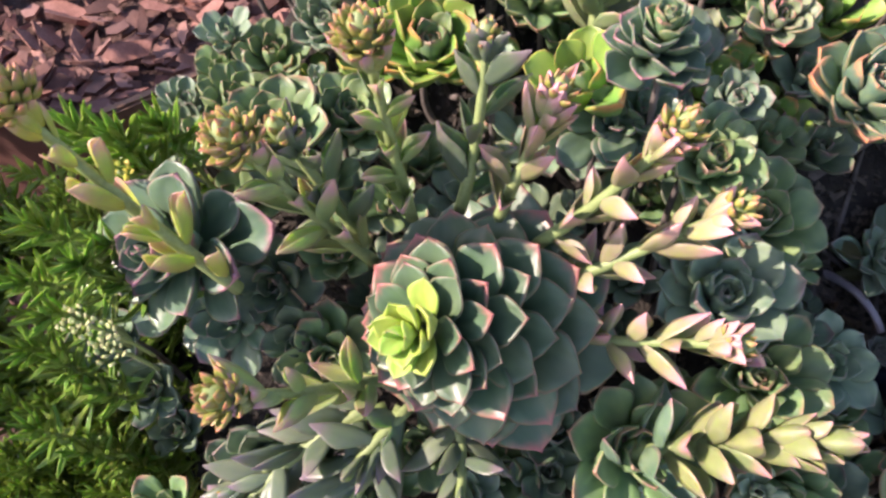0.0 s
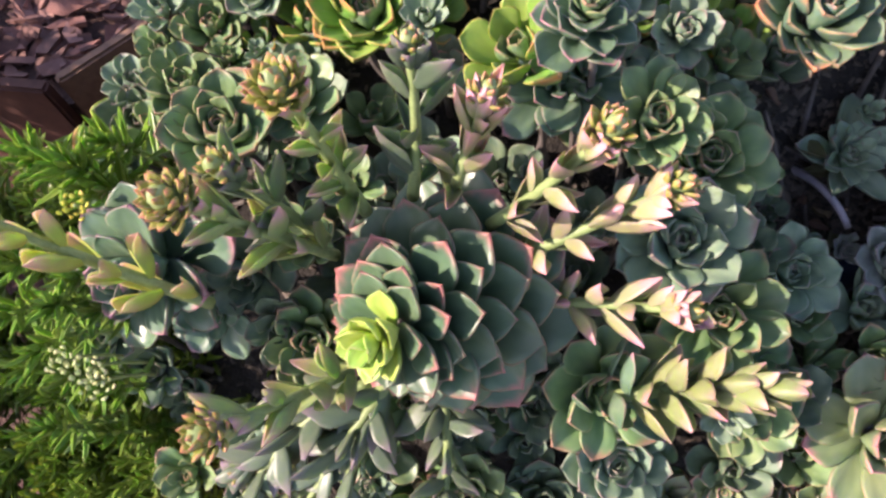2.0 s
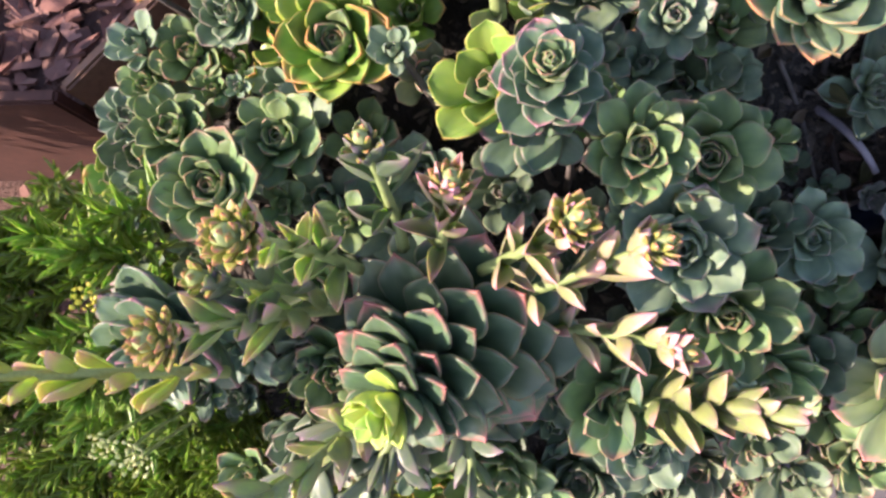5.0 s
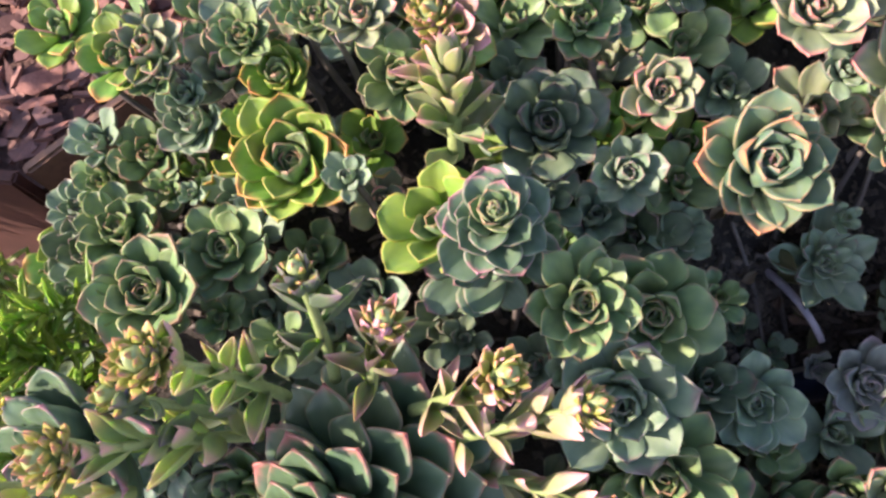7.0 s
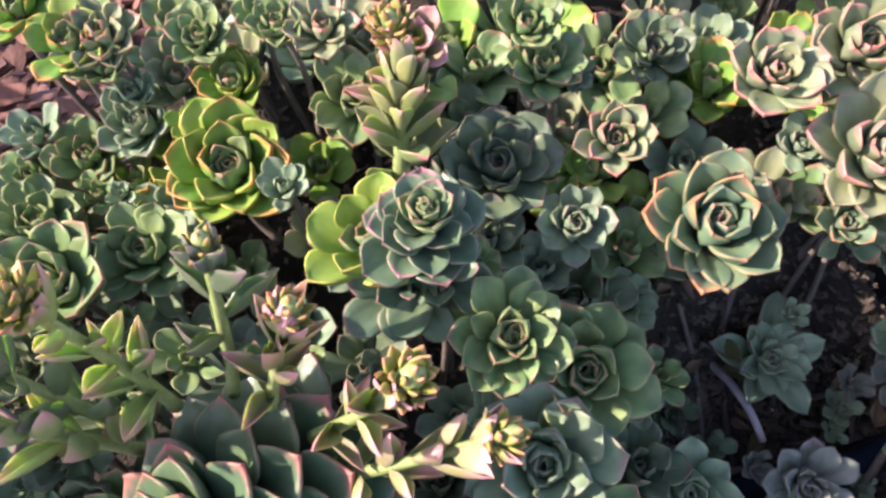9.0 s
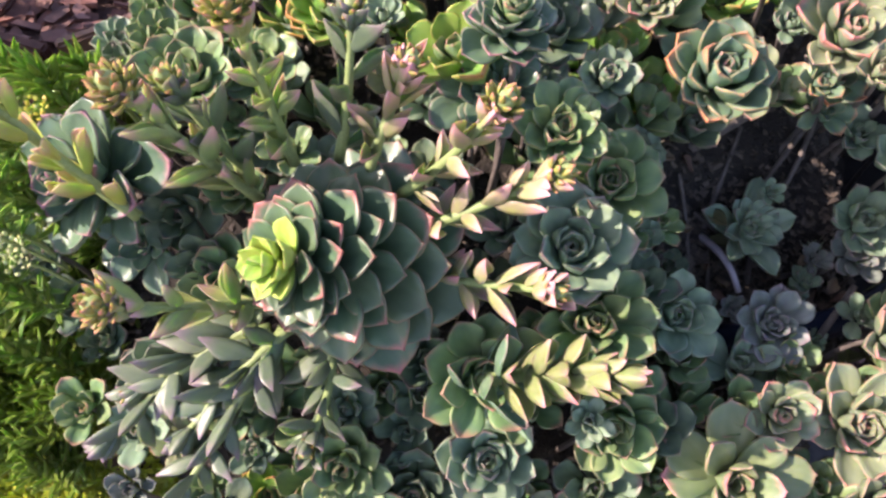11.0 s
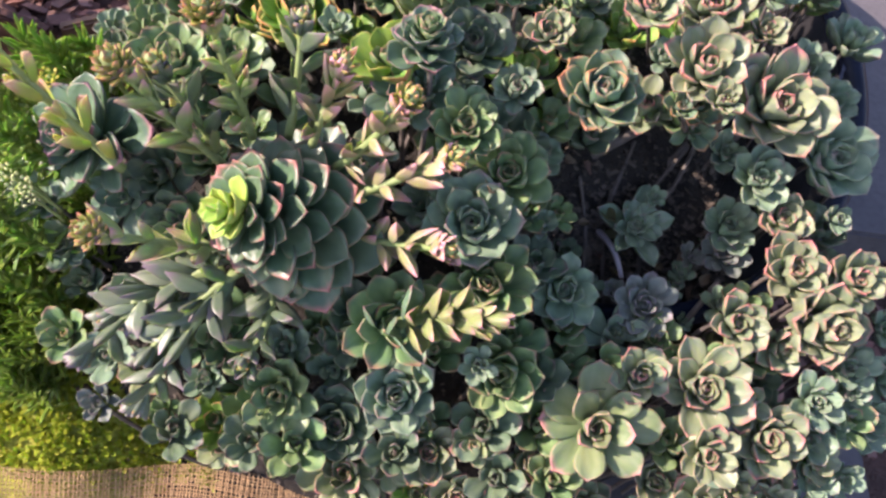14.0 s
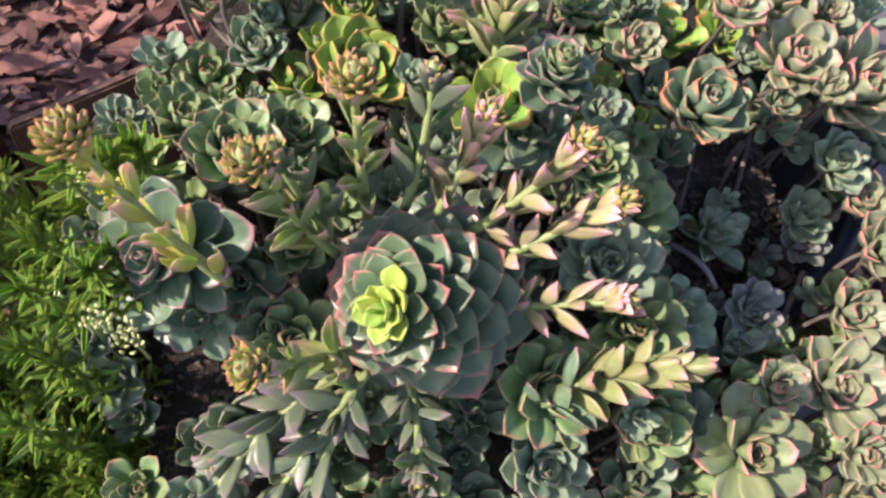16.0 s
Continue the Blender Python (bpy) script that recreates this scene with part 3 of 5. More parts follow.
def board(a, b, z0, z1, thick, mat):
    a, b = Vector((*a, 0)), Vector((*b, 0))
    ob = flat(part("edging_board", box(0, (b - a).length, -thick, -0.002, z0, z1, 0.004), mat, None))
    ob.matrix_world = Matrix.Translation(a) @ Matrix.Rotation(math.atan2(b.y - a.y, b.x - a.x), 4, "Z")
    tagged(ob, "brown timber edging board holding back the bark", "edging board", "edging boards")


# front board in the shaded tone, right board in the sunlit one
board(BED[4], BED[0], -0.10, 0.255, 0.022, BOARD)
board((BED[0][0] + 0.004, BED[0][1] + 0.003), BED[1], -0.10, 0.26, 0.020, RAIL)

# loosely woven jute sacking at the front of the bed
sack = new("jute_sacking")
tagged(sack, "loosely woven brown jute sacking at the edge of the bed", "sacking")


def bank(u, v):
    """The mossy slope: u along the bed, v from its upper edge down to the ground."""
    x = -0.46 + 0.62 * u
    top = 0.15 - 0.14 * u + 0.010 * math.sin(9 * u)
    return Vector((x, 0.160 + 0.05 * u - 0.25 * v + 0.010 * math.sin(14 * u + 3 * v), top + (-0.11 - top) * v + 0.008 * math.sin(19 * u + 2)))


def drape(u, v):
    """The sacking laid over the lower part of the slope, with a thick fold at one end."""
    start = 0.26 - 0.16 * u
    p = bank(u, start + (1 - start) * v) + Vector((0, -0.014, 0.008))
    if u < 0.24:
        lift = (1 - u / 0.24) ** 2
        p += Vector((0, -0.04 * lift, 0.065 * lift * (1 - 0.4 * v)))
    return p


def threads(name, n, across, steps, r):
    bm = bmesh.new()
    rnd = random.Random(name)
    for k in range(n):
        c = (k + .5 + rnd.uniform(-.28, .28)) / n
        ring_old = None
        ph = k % 2 * math.pi
        for i in range(steps + 1):
            s = i / steps
            w = c + 0.0016 * math.sin(7 * s + k)
            p = drape(s, w) if across else drape(w, s)
            p.z += 0.0011 * math.cos(s * steps * math.pi + ph)
            d = (Vector((0, 1, .4)) if across else Vector((1, 0, 0))) * r
            e = Vector((0, -.5, 1)).normalized() * r * .7
            ring = [bm.verts.new(p + d), bm.verts.new(p + e), bm.verts.new(p - d), bm.verts.new(p - e)]
            if ring_old:
                for q in range(4):
                    bm.faces.new((ring_old[q], ring_old[(q + 1) % 4], ring[(q + 1) % 4], ring[q]))
            ring_old = ring
    return tagged(part(name, bm, JUTE, sack), kind="stuff")


threads("weft", 60, True, 110, 0.0007)
threads("warp", 126, False, 46, 0.0008)

# mossy growth close behind the sacking
bm = bmesh.new()
grid = []
for i in range(61):
    row = []
    for j in range(31):
        p = bank(0.04 + i / 60 * 0.56, -0.06 + 0.80 * j / 30)
        n_ = noise.noise((p.x * 40, p.y * 40, p.z * 40))
        row.append(bm.verts.new(p + Vector((0, 0.006 + 0.010 * n_, 0.004 * n_))))
    grid.append(row)
for i in range(60):
    for j in range(30):
        if i / 60 > 0.78 + 0.35 * noise.noise((i * .09, j * .16, 3)):
            continue
        bm.faces.new((grid[i][j], grid[i + 1][j], grid[i + 1][j + 1], grid[i][j + 1]))
tagged(part("moss", bm, MOSS, None), "sunlit yellow-green moss behind the sacking", "moss", kind="stuff")

# ---------------------------------------------------------------- the main plant and its flower stalks
main = rosette("main", (0.035, 0.297, 0.484), (-0.38, -0.50, 0.78), 0.096, 84, tall=1.34, cone=0.28, crook=(-0.54, -0.52, 0.66), name="main_rosette")

flower_stalk((0.075, 0.295, 0.530), (0.125, 0.292, 0.575), (0.181, 0.292, 0.628), 8, "bract", 0.046, 20, 0.017)
flower_stalk((0.065, 0.315, 0.555), (0.105, 0.310, 0.610), (0.134, 0.304, 0.684), 8, "bract", 0.044, 22, 0.018)
flower_stalk((0.038, 0.332, 0.560), (0.052, 0.335, 0.620), (0.070, 0.348, 0.670), 8, "bract", 0.042, 16, 0.016)
flower_stalk((0.012, 0.345, 0.555), (0.026, 0.352, 0.625), (0.026, 0.378, 0.688), 8, "bract_grey", 0.044, 14, 0.014)
flower_stalk((-0.022, 0.335, 0.560), (-0.034, 0.340, 0.640), (-0.042, 0.326, 0.733), 10, "bract_green", 0.044, 30, 0.020)
flower_stalk((-0.050, 0.315, 0.535), (-0.085, 0.312, 0.590), (-0.116, 0.292, 0.690), 9, "bract_green", 0.046, 30, 0.021)
flower_stalk((-0.055, 0.325, 0.545), (-0.080, 0.330, 0.600), (-0.100, 0.330, 0.655), 8, "bract_grey", 0.044, 14, 0.016)
flower_stalk((0.085, 0.275, 0.490), (0.125, 0.270, 0.500), (0.185, 0.230, 0.566), 9, "bract", 0.046, 14, 0.016, cups=11)
flower_stalk((-0.035, 0.245, 0.490), (-0.075, 0.215, 0.530), (-0.124, 0.180, 0.600), 8, "bract_green", 0.046, 28, 0.020, cups=9)
for mid_, tip_, count_, size_ in (((-0.055, 0.205, 0.460), (-0.115, 0.152, 0.395), 14, 0.045), ((0.020, 0.200, 0.430), (0.005, 0.131, 0.465), 12, 0.042),
                                  ((-0.120, 0.210, 0.440), (-0.185, 0.150, 0.370), 14, 0.046), ((-0.070, 0.170, 0.420), (-0.110, 0.100, 0.385), 15, 0.046),
                                  ((-0.095, 0.225, 0.445), (-0.165, 0.185, 0.405), 12, 0.046)):
    flower_stalk((mid_[0] * .45, 0.240, 0.450), mid_, tip_, count_, "bract_grey", size_, 10, 0.012, label="drooping grey-green flower stalk with mauve bracts")
flower_stalk((-0.140, 0.285, 0.545), (-0.185, 0.290, 0.615), (-0.224, 0.290, 0.722), 9, "bract_warm", 0.040, 46, 0.022, thick=0.0044, shape="mucro", wide=0.42, cups=7, label="thick yellow-green flower stalk with broad pink-edged bracts")
flower_stalk((0.115, 0.560, 0.560), (0.118, 0.560, 0.620), (0.118, 0.555, 0.665), 8, "bract", 0.040, 26, 0.020)
leafy_spike((0.125, 0.207, 0.425), (0.180, 0.202, 0.490), (0.236, 0.180, 0.535), 32, "grey", "bract_cream", 0.047, width=.50)
leafy_spike((0.118, 0.500, 0.565), (0.122, 0.505, 0.620), (0.126, 0.520, 0.655), 20, "sage", "bract_cream", 0.042, width=.5)

# ---------------------------------------------------------------- sedum
sedum_sprig((-0.279, 0.472, 0.405), (-0.283, 0.425, 0.555), 28, 0.047, "needle_bright")
sedum_sprig((-0.236, 0.443, 0.430), (-0.238, 0.393, 0.580), 28, 0.047, "needle_bright")
sedum_sprig((-0.217, 0.473, 0.410), (-0.218, 0.423, 0.560), 28, 0.047, "needle_bright")
sedum_sprig((-0.227, 0.439, 0.400), (-0.228, 0.389, 0.550), 28, 0.047, "needle_bright")
sedum_sprig((-0.239, 0.338, 0.420), (-0.241, 0.288, 0.570), 28, 0.042)
sedum_sprig((-0.289, 0.385, 0.400), (-0.294, 0.335, 0.550), 28, 0.042)
sedum_sprig((-0.301, 0.356, 0.370), (-0.306, 0.306, 0.520), 28, 0.042)
sedum_sprig((-0.230, 0.363, 0.410), (-0.232, 0.313, 0.560), 28, 0.042)
sedum_sprig((-0.268, 0.322, 0.380), (-0.272, 0.272, 0.530), 28, 0.042)
sedum_sprig((-0.221, 0.344, 0.390), (-0.222, 0.294, 0.540), 28, 0.042)
sedum_sprig((-0.292, 0.328, 0.300), (-0.297, 0.278, 0.450), 28, 0.042)
sedum_sprig((-0.315, 0.333, 0.310), (-0.321, 0.283, 0.460), 28, 0.042)
sedum_sprig((-0.334, 0.301, 0.230), (-0.341, 0.251, 0.380), 28, 0.042)
sedum_sprig((-0.284, 0.327, 0.250), (-0.289, 0.277, 0.400), 28, 0.042)
sedum_sprig((-0.316, 0.304, 0.170), (-0.322, 0.254, 0.320), 28, 0.042)
sedum_sprig((-0.284, 0.302, 0.130), (-0.289, 0.252, 0.280), 28, 0.042)
sedum_flower((-0.226, 0.386, 0.495), (-0.226, 0.356, 0.585), 'yellow')
sedum_flower((-0.236, 0.278, 0.475), (-0.236, 0.248, 0.565), 'cream')
sedum_flower((-0.216, 0.270, 0.475), (-0.216, 0.240, 0.565), 'cream')
sedum_flower((-0.212, 0.261, 0.470), (-0.212, 0.231, 0.560), 'cream')


def sedum_mat():
    """The low carpet of needle leaves beside the bed, joined in one mesh."""
    rnd = random.Random(77)
    src = [leaf_mesh("needle", "needle", v, .2, .14, .06, 5) for v in range(3)]
    data = []
    for me in src:
        co = np.array([v.co[:] for v in me.vertices])
        faces = [list(p.vertices) for p in me.polygons]
        uvs = np.array([d.uv[:] for d in me.uv_layers[0].data])
        data.append((co, faces, uvs))
    verts, faces, uvs, base = [], [], [], 0
    for k in range(460):
        x, y = rnd.uniform(-.62, -.17), rnd.uniform(.16, .54)
        if y < .27 and x > -.29:
            x -= 0.14
        tip_z = 0.17 + 0.50 * max(y - 0.14, 0) + 0.25 * max(x + 0.42, 0) + rnd.uniform(-.05, .03)
        if x > -0.26:
            tip_z -= 0.10
        d = Vector((rnd.uniform(-.55, .25), rnd.uniform(-.75, .05), 1)).normalized()
        q = d.to_track_quat("Z", "Y").to_matrix().to_4x4()
        tip = Vector((x, y, tip_z))
        for j in range(24):
            s = j / 23
            length = 0.033 * rnd.uniform(.8, 1.15) * (1.1 - .4 * s)
            m = (Matrix.Translation(tip - d * 0.075 * (1 - s)) @ q @ Matrix.Rotation(j * 2.39996, 4, "Z") @ Matrix.Rotation(radians(5 + 62 * s + rnd.uniform(-8, 8)), 4, "X")
                 @ Matrix.Diagonal((length * .15, length, length, 1)))
            co, fs, uv = data[rnd.randrange(3)]
            mm = np.array(m)
            verts.append(co @ mm[:3, :3].T + mm[:3, 3])
            faces.extend([[i + base for i in f] for f in fs])
            uvs.append(uv)
            base += len(co)
    me = bpy.data.meshes.new("sedum_mat")
    me.from_pydata(np.concatenate(verts).tolist(), [], faces)
    me.uv_layers.new(name="UVMap").data.foreach_set("uv", np.concatenate(uvs).ravel())
    for p in me.polygons:
        p.use_smooth = True
    return link("sedum_mat", me, LEAF["needle"])


def moss_tufts():
    """Short yellow-green tufts that push up behind the sacking, joined in one mesh."""
    rnd = random.Random(31)
    me = leaf_mesh("needle", "needle_yellow", 0, .2, .14, .06, 5)
    co, fs, uv = np.array([v.co[:] for v in me.vertices]), [list(p.vertices) for p in me.polygons], np.array([d.uv[:] for d in me.uv_layers[0].data])
    verts, faces, uvs, base = [], [], [], 0
    for k in range(1000):
        p = bank(rnd.uniform(.0, .60), 0 if k % 2 else rnd.uniform(0, .32)) + Vector((0, 0.006, rnd.uniform(0, .01)))
        if k % 2:
            back = rnd.uniform(0, 1)
            p += Vector((0, 0.12 * back, 0.07 * back))
        for j in range(9):
            length = rnd.uniform(.010, .018)
            mm = np.array(Matrix.Translation(p) @ pose(0, 0, 0, rnd.uniform(10, 80), 0, rnd.uniform(0, 360)) @ Matrix.Diagonal((length * .3, length, length, 1)))
            verts.append(co @ mm[:3, :3].T + mm[:3, 3])
            faces.extend([[i + base for i in f] for f in fs])
            uvs.append(uv)
            base += len(co)
    me = bpy.data.meshes.new("moss_tufts")
    me.from_pydata(np.concatenate(verts).tolist(), [], faces)
    me.uv_layers.new(name="UVMap").data.foreach_set("uv", np.concatenate(uvs).ravel())
    for p in me.polygons:
        p.use_smooth = True
    return link("moss_tufts", me, LEAF["needle_yellow"])


tagged(moss_tufts(), "sunlit yellow-green tufts behind the jute sacking", "moss", kind="stuff")
tagged(sedum_mat(), "low carpet of bright green needle-leaved sedum", "sedum", kind="stuff")


def shrub():
    """An unseen taller leafy shrub, added on the sunny side of the bed so its crown dapples the light."""
    rnd = random.Random(12)
    top = new("shrub")
    top.location = (-0.86, 0.55, -0.10)
    tagged(top, "unseen leafy green shrub added on the sunny side to dapple the light", "shrub")
    o = Vector(top.location)
    tips = []
    for k in range(9):
        tip = Vector((rnd.uniform(-.95, -.72), 0.25 + 0.078 * k, rnd.uniform(.56, .76)))
        mid = (o + tip) / 2 + Vector((rnd.uniform(-.06, .06), 0, .1))
        line = [p - o for p in bezier(o + Vector((rnd.uniform(-.05, .05), rnd.uniform(-.08, .08), 0)), mid, tip, 8)]
        part("branch", tube(line, [0.010 - .0009 * i for i in range(9)], 6), WOODY, top)
        tips.append(line)
    verts, faces, uvs = [], [], []
    for k in range(2800):
        line = tips[rnd.randrange(9)]
        s = rnd.uniform(.5, 1) ** .7
        p = line[min(int(s * 8), 8)] + Vector((rnd.gauss(0, .055), rnd.gauss(0, .06), rnd.gauss(0.02, .05)))
        length = rnd.uniform(.018, .034)
        mm = Matrix.Translation(p) @ pose(0, 0, 0, rnd.uniform(-70, 70), rnd.uniform(-40, 40), rnd.uniform(0, 360))
        base = len(verts)
        for x, y, z in ((0, 0, 0), (.26, .35, .05), (.22, .7, .06), (0, 1, 0), (-.22, .7, .06), (-.26, .35, .05), (0, .5, -.02)):
            verts.append((mm @ Vector((x * length, y * length, z * length)))[:])
        for i in range(6):
            faces.append((base + i, base + (i + 1) % 6, base + 6))
            uvs.extend(((.5, .3), (.6, .5), (.5, .5)))
    me = bpy.data.meshes.new("crown")
    me.from_pydata(verts, [], faces)
    me.uv_layers.new(name="UVMap").data.foreach_set("uv", np.array(uvs).ravel())
    tagged(link("crown", me, LEAF["green"], top), kind="stuff")


shrub()

# ---------------------------------------------------------------- rosettes, bank by bank
rosette('lime', (-0.133, 0.614, 0.591), (0.04, -0.32, 0.94), 0.040, 25)
rosette('green', (-0.110, 0.595, 0.586), (0.04, -0.32, 0.94), 0.026, 25)
rosette('green', (-0.033, 0.612, 0.594), (0.04, -0.32, 0.94), 0.034, 30)
rosette('green', (0.023, 0.619, 0.608), (0.04, -0.32, 0.94), 0.036, 30)
rosette('lime', (-0.014, 0.593, 0.564), (0.04, -0.32, 0.94), 0.038, 30)
rosette('lime', (-0.011, 0.528, 0.533), (0.04, -0.32, 0.94), 0.066, 38)
rosette('blue', (0.036, 0.492, 0.569), (0.04, -0.32, 0.94), 0.027, 18)
rosette('green', (0.082, 0.584, 0.549), (0.04, -0.32, 0.94), 0.048, 33)
rosette('column', (0.137, 0.403, 0.640), (0.08, -0.11, 0.99), 0.041, 46, tall=0.95)
rosette('lime', (0.110, 0.434, 0.578), (-0.34, -0.16, 0.93), 0.058, 17)
rosette('sunny', (0.132, 0.556, 0.640), (0.03, -0.40, 0.90), 0.036, 18)
rosette('green', (0.214, 0.607, 0.602), (0.04, -0.32, 0.94), 0.033, 30)
rosette('green', (0.226, 0.588, 0.577), (0.04, -0.32, 0.94), 0.039, 30)
rosette('blue', (0.250, 0.582, 0.575), (0.04, -0.32, 0.94), 0.019, 20)
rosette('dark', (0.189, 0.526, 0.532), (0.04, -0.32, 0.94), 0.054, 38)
rosette('pale', (0.271, 0.515, 0.584), (-0.12, -0.49, 0.86), 0.039, 25)
rosette('peach', (0.335, 0.461, 0.546), (-0.06, -0.35, 0.94), 0.062, 38, tall=0.40)
rosette('pale', (0.372, 0.534, 0.621), (-0.06, -0.36, 0.93), 0.042, 28)
rosette('dark', (0.328, 0.653, 0.521), (0.04, -0.32, 0.94), 0.039, 30)
rosette('blue', (0.402, 0.512, 0.574), (-0.06, -0.40, 0.91), 0.027, 18)
rosette('blue', (0.244, 0.483, 0.521), (0.04, -0.32, 0.94), 0.036, 25)
rosette('blue', (0.291, 0.455, 0.441), (0.04, -0.32, 0.94), 0.035, 28)
rosette('green', (0.165, 0.436, 0.533), (0.04, -0.32, 0.94), 0.031, 30)
rosette('green', (0.188, 0.372, 0.571), (0.09, -0.37, 0.92), 0.045, 36)
rosette('green', (0.246, 0.377, 0.497), (-0.06, -0.36, 0.93), 0.056, 33)
rosette('blue', (0.213, 0.321, 0.475), (-0.06, -0.40, 0.91), 0.066, 33)
rosette('blue', (0.179, 0.343, 0.494), (0.04, -0.32, 0.94), 0.026, 23)
rosette('blue', (0.301, 0.386, 0.398), (0.04, -0.32, 0.94), 0.028, 23)
rosette('blue', (0.437, 0.441, 0.346), (0.04, -0.32, 0.94), 0.040, 25)
rosette('long', (0.436, 0.444, 0.329), (0.04, -0.32, 0.94), 0.069, 11)
rosette('blue', (0.457, 0.471, 0.375), (0.04, -0.32, 0.94), 0.020, 18)
rosette('dark', (0.348, 0.397, 0.328), (0.04, -0.32, 0.94), 0.026, 20)
rosette('green', (-0.167, 0.595, 0.469), (0.10, -0.22, 0.97), 0.044, 28)
rosette('green', (-0.212, 0.578, 0.472), (0.04, -0.32, 0.94), 0.033, 23)
rosette('blue', (-0.114, 0.532, 0.506), (0.04, -0.32, 0.94), 0.017, 15)
rosette('green', (-0.190, 0.517, 0.478), (0.18, -0.09, 0.98), 0.049, 28)
rosette('green', (-0.080, 0.470, 0.513), (0.10, -0.22, 0.97), 0.047, 30)
rosette('green', (-0.137, 0.439, 0.522), (0.10, -0.22, 0.97), 0.059, 33)
rosette('blue', (-0.262, 0.572, 0.425), (0.18, -0.09, 0.98), 0.038, 28)
rosette('blue', (-0.111, 0.611, 0.498), (-0.06, -0.40, 0.91), 0.048, 30)
rosette('lime', (-0.186, 0.651, 0.591), (0.10, -0.22, 0.97), 0.039, 20)
rosette('pale', (-0.111, 0.617, 0.590), (0.10, -0.22, 0.97), 0.040, 28)
rosette('pale', (0.063, 0.598, 0.612), (0.10, -0.22, 0.97), 0.033, 23)
rosette('green', (0.029, 0.602, 0.613), (0.10, -0.22, 0.97), 0.029, 23)
rosette('blue', (-0.103, 0.604, 0.543), (0.10, -0.22, 0.97), 0.027, 20)
rosette('lime', (-0.049, 0.570, 0.544), (0.10, -0.22, 0.97), 0.026, 18)
rosette('pale', (0.454, 0.582, 0.592), (-0.06, -0.40, 0.91), 0.055, 33)
rosette('pale', (0.460, 0.584, 0.559), (-0.06, -0.40, 0.91), 0.047, 23)
rosette('blue', (0.548, 0.659, 0.570), (-0.06, -0.40, 0.91), 0.042, 20)
rosette('pale', (0.522, 0.569, 0.583), (-0.06, -0.40, 0.91), 0.032, 20)
rosette('pale', (0.444, 0.497, 0.579), (-0.06, -0.40, 0.91), 0.059, 28)
rosette('pale', (0.456, 0.442, 0.593), (-0.06, -0.40, 0.91), 0.030, 20)
rosette('peach', (0.423, 0.455, 0.562), (-0.06, -0.40, 0.91), 0.026, 18)
rosette('pale', (0.535, 0.493, 0.538), (0.05, -0.44, 0.90), 0.076, 33)
rosette('blue', (0.603, 0.592, 0.509), (-0.06, -0.40, 0.91), 0.050, 23)
rosette('blue', (0.669, 0.596, 0.460), (-0.06, -0.40, 0.91), 0.043, 20)
rosette('blue', (0.652, 0.514, 0.444), (0.10, -0.48, 0.87), 0.071, 30)
rosette('blue', (0.700, 0.510, 0.424), (0.16, -0.51, 0.85), 0.029, 18)
rosette('blue', (0.560, 0.462, 0.447), (-0.06, -0.40, 0.91), 0.049, 25)
rosette('pale', (0.600, 0.432, 0.415), (-0.06, -0.40, 0.91), 0.048, 25)
rosette('blue', (0.558, 0.451, 0.358), (-0.06, -0.40, 0.91), 0.048, 25)
rosette('purple', (0.558, 0.421, 0.336), (-0.06, -0.40, 0.91), 0.040, 25)
rosette('purple', (0.524, 0.426, 0.316), (-0.06, -0.40, 0.91), 0.025, 18)
rosette('purple', (0.447, 0.329, 0.337), (-0.06, -0.40, 0.91), 0.048, 33)
rosette('purple', (0.413, 0.347, 0.331), (-0.06, -0.40, 0.91), 0.024, 20)
rosette('pale', (0.614, 0.371, 0.394), (-0.06, -0.40, 0.91), 0.055, 30)
rosette('pale', (0.547, 0.299, 0.374), (-0.06, -0.40, 0.91), 0.049, 23)
rosette('pale', (0.694, 0.375, 0.389), (0.15, -0.42, 0.89), 0.051, 25)
rosette('pale', (0.644, 0.322, 0.371), (0.12, -0.60, 0.79), 0.071, 33, tall=0.45)
rosette('pale', (0.612, 0.296, 0.351), (-0.02, -0.69, 0.72), 0.049, 18)
rosette('blue', (0.709, 0.288, 0.320), (-0.06, -0.40, 0.91), 0.046, 23)
rosette('blue', (0.661, 0.236, 0.321), (-0.06, -0.40, 0.91), 0.044, 23)
rosette('pale', (0.604, 0.191, 0.296), (-0.06, -0.40, 0.91), 0.059, 28)
rosette('pale', (0.520, 0.152, 0.323), (-0.06, -0.40, 0.91), 0.047, 23)
rosette('pale', (0.516, 0.230, 0.331), (-0.06, -0.40, 0.91), 0.068, 30)
rosette('pale', (0.437, 0.230, 0.344), (-0.06, -0.40, 0.91), 0.043, 25)
rosette('sage', (0.393, 0.173, 0.308), (-0.06, -0.40, 0.91), 0.076, 23)
rosette('blue', (0.691, 0.174, 0.244), (-0.06, -0.40, 0.91), 0.042, 20)
rosette('pale', (0.490, 0.144, 0.227), (-0.06, -0.40, 0.91), 0.043, 23)
rosette('blue', (0.765, 0.250, 0.250), (0.16, -0.51, 0.85), 0.048, 23)
rosette('blue', (0.766, 0.347, 0.332), (0.21, -0.50, 0.84), 0.038, 20)
rosette('blue', (0.781, 0.301, 0.281), (0.21, -0.50, 0.84), 0.043, 20)
rosette('blue', (0.667, 0.202, 0.281), (-0.06, -0.40, 0.91), 0.041, 20)
rosette('blue', (0.711, 0.270, 0.292), (-0.07, -0.38, 0.92), 0.035, 18)
rosette('blue', (0.664, 0.224, 0.282), (-0.07, -0.38, 0.92), 0.034, 18)
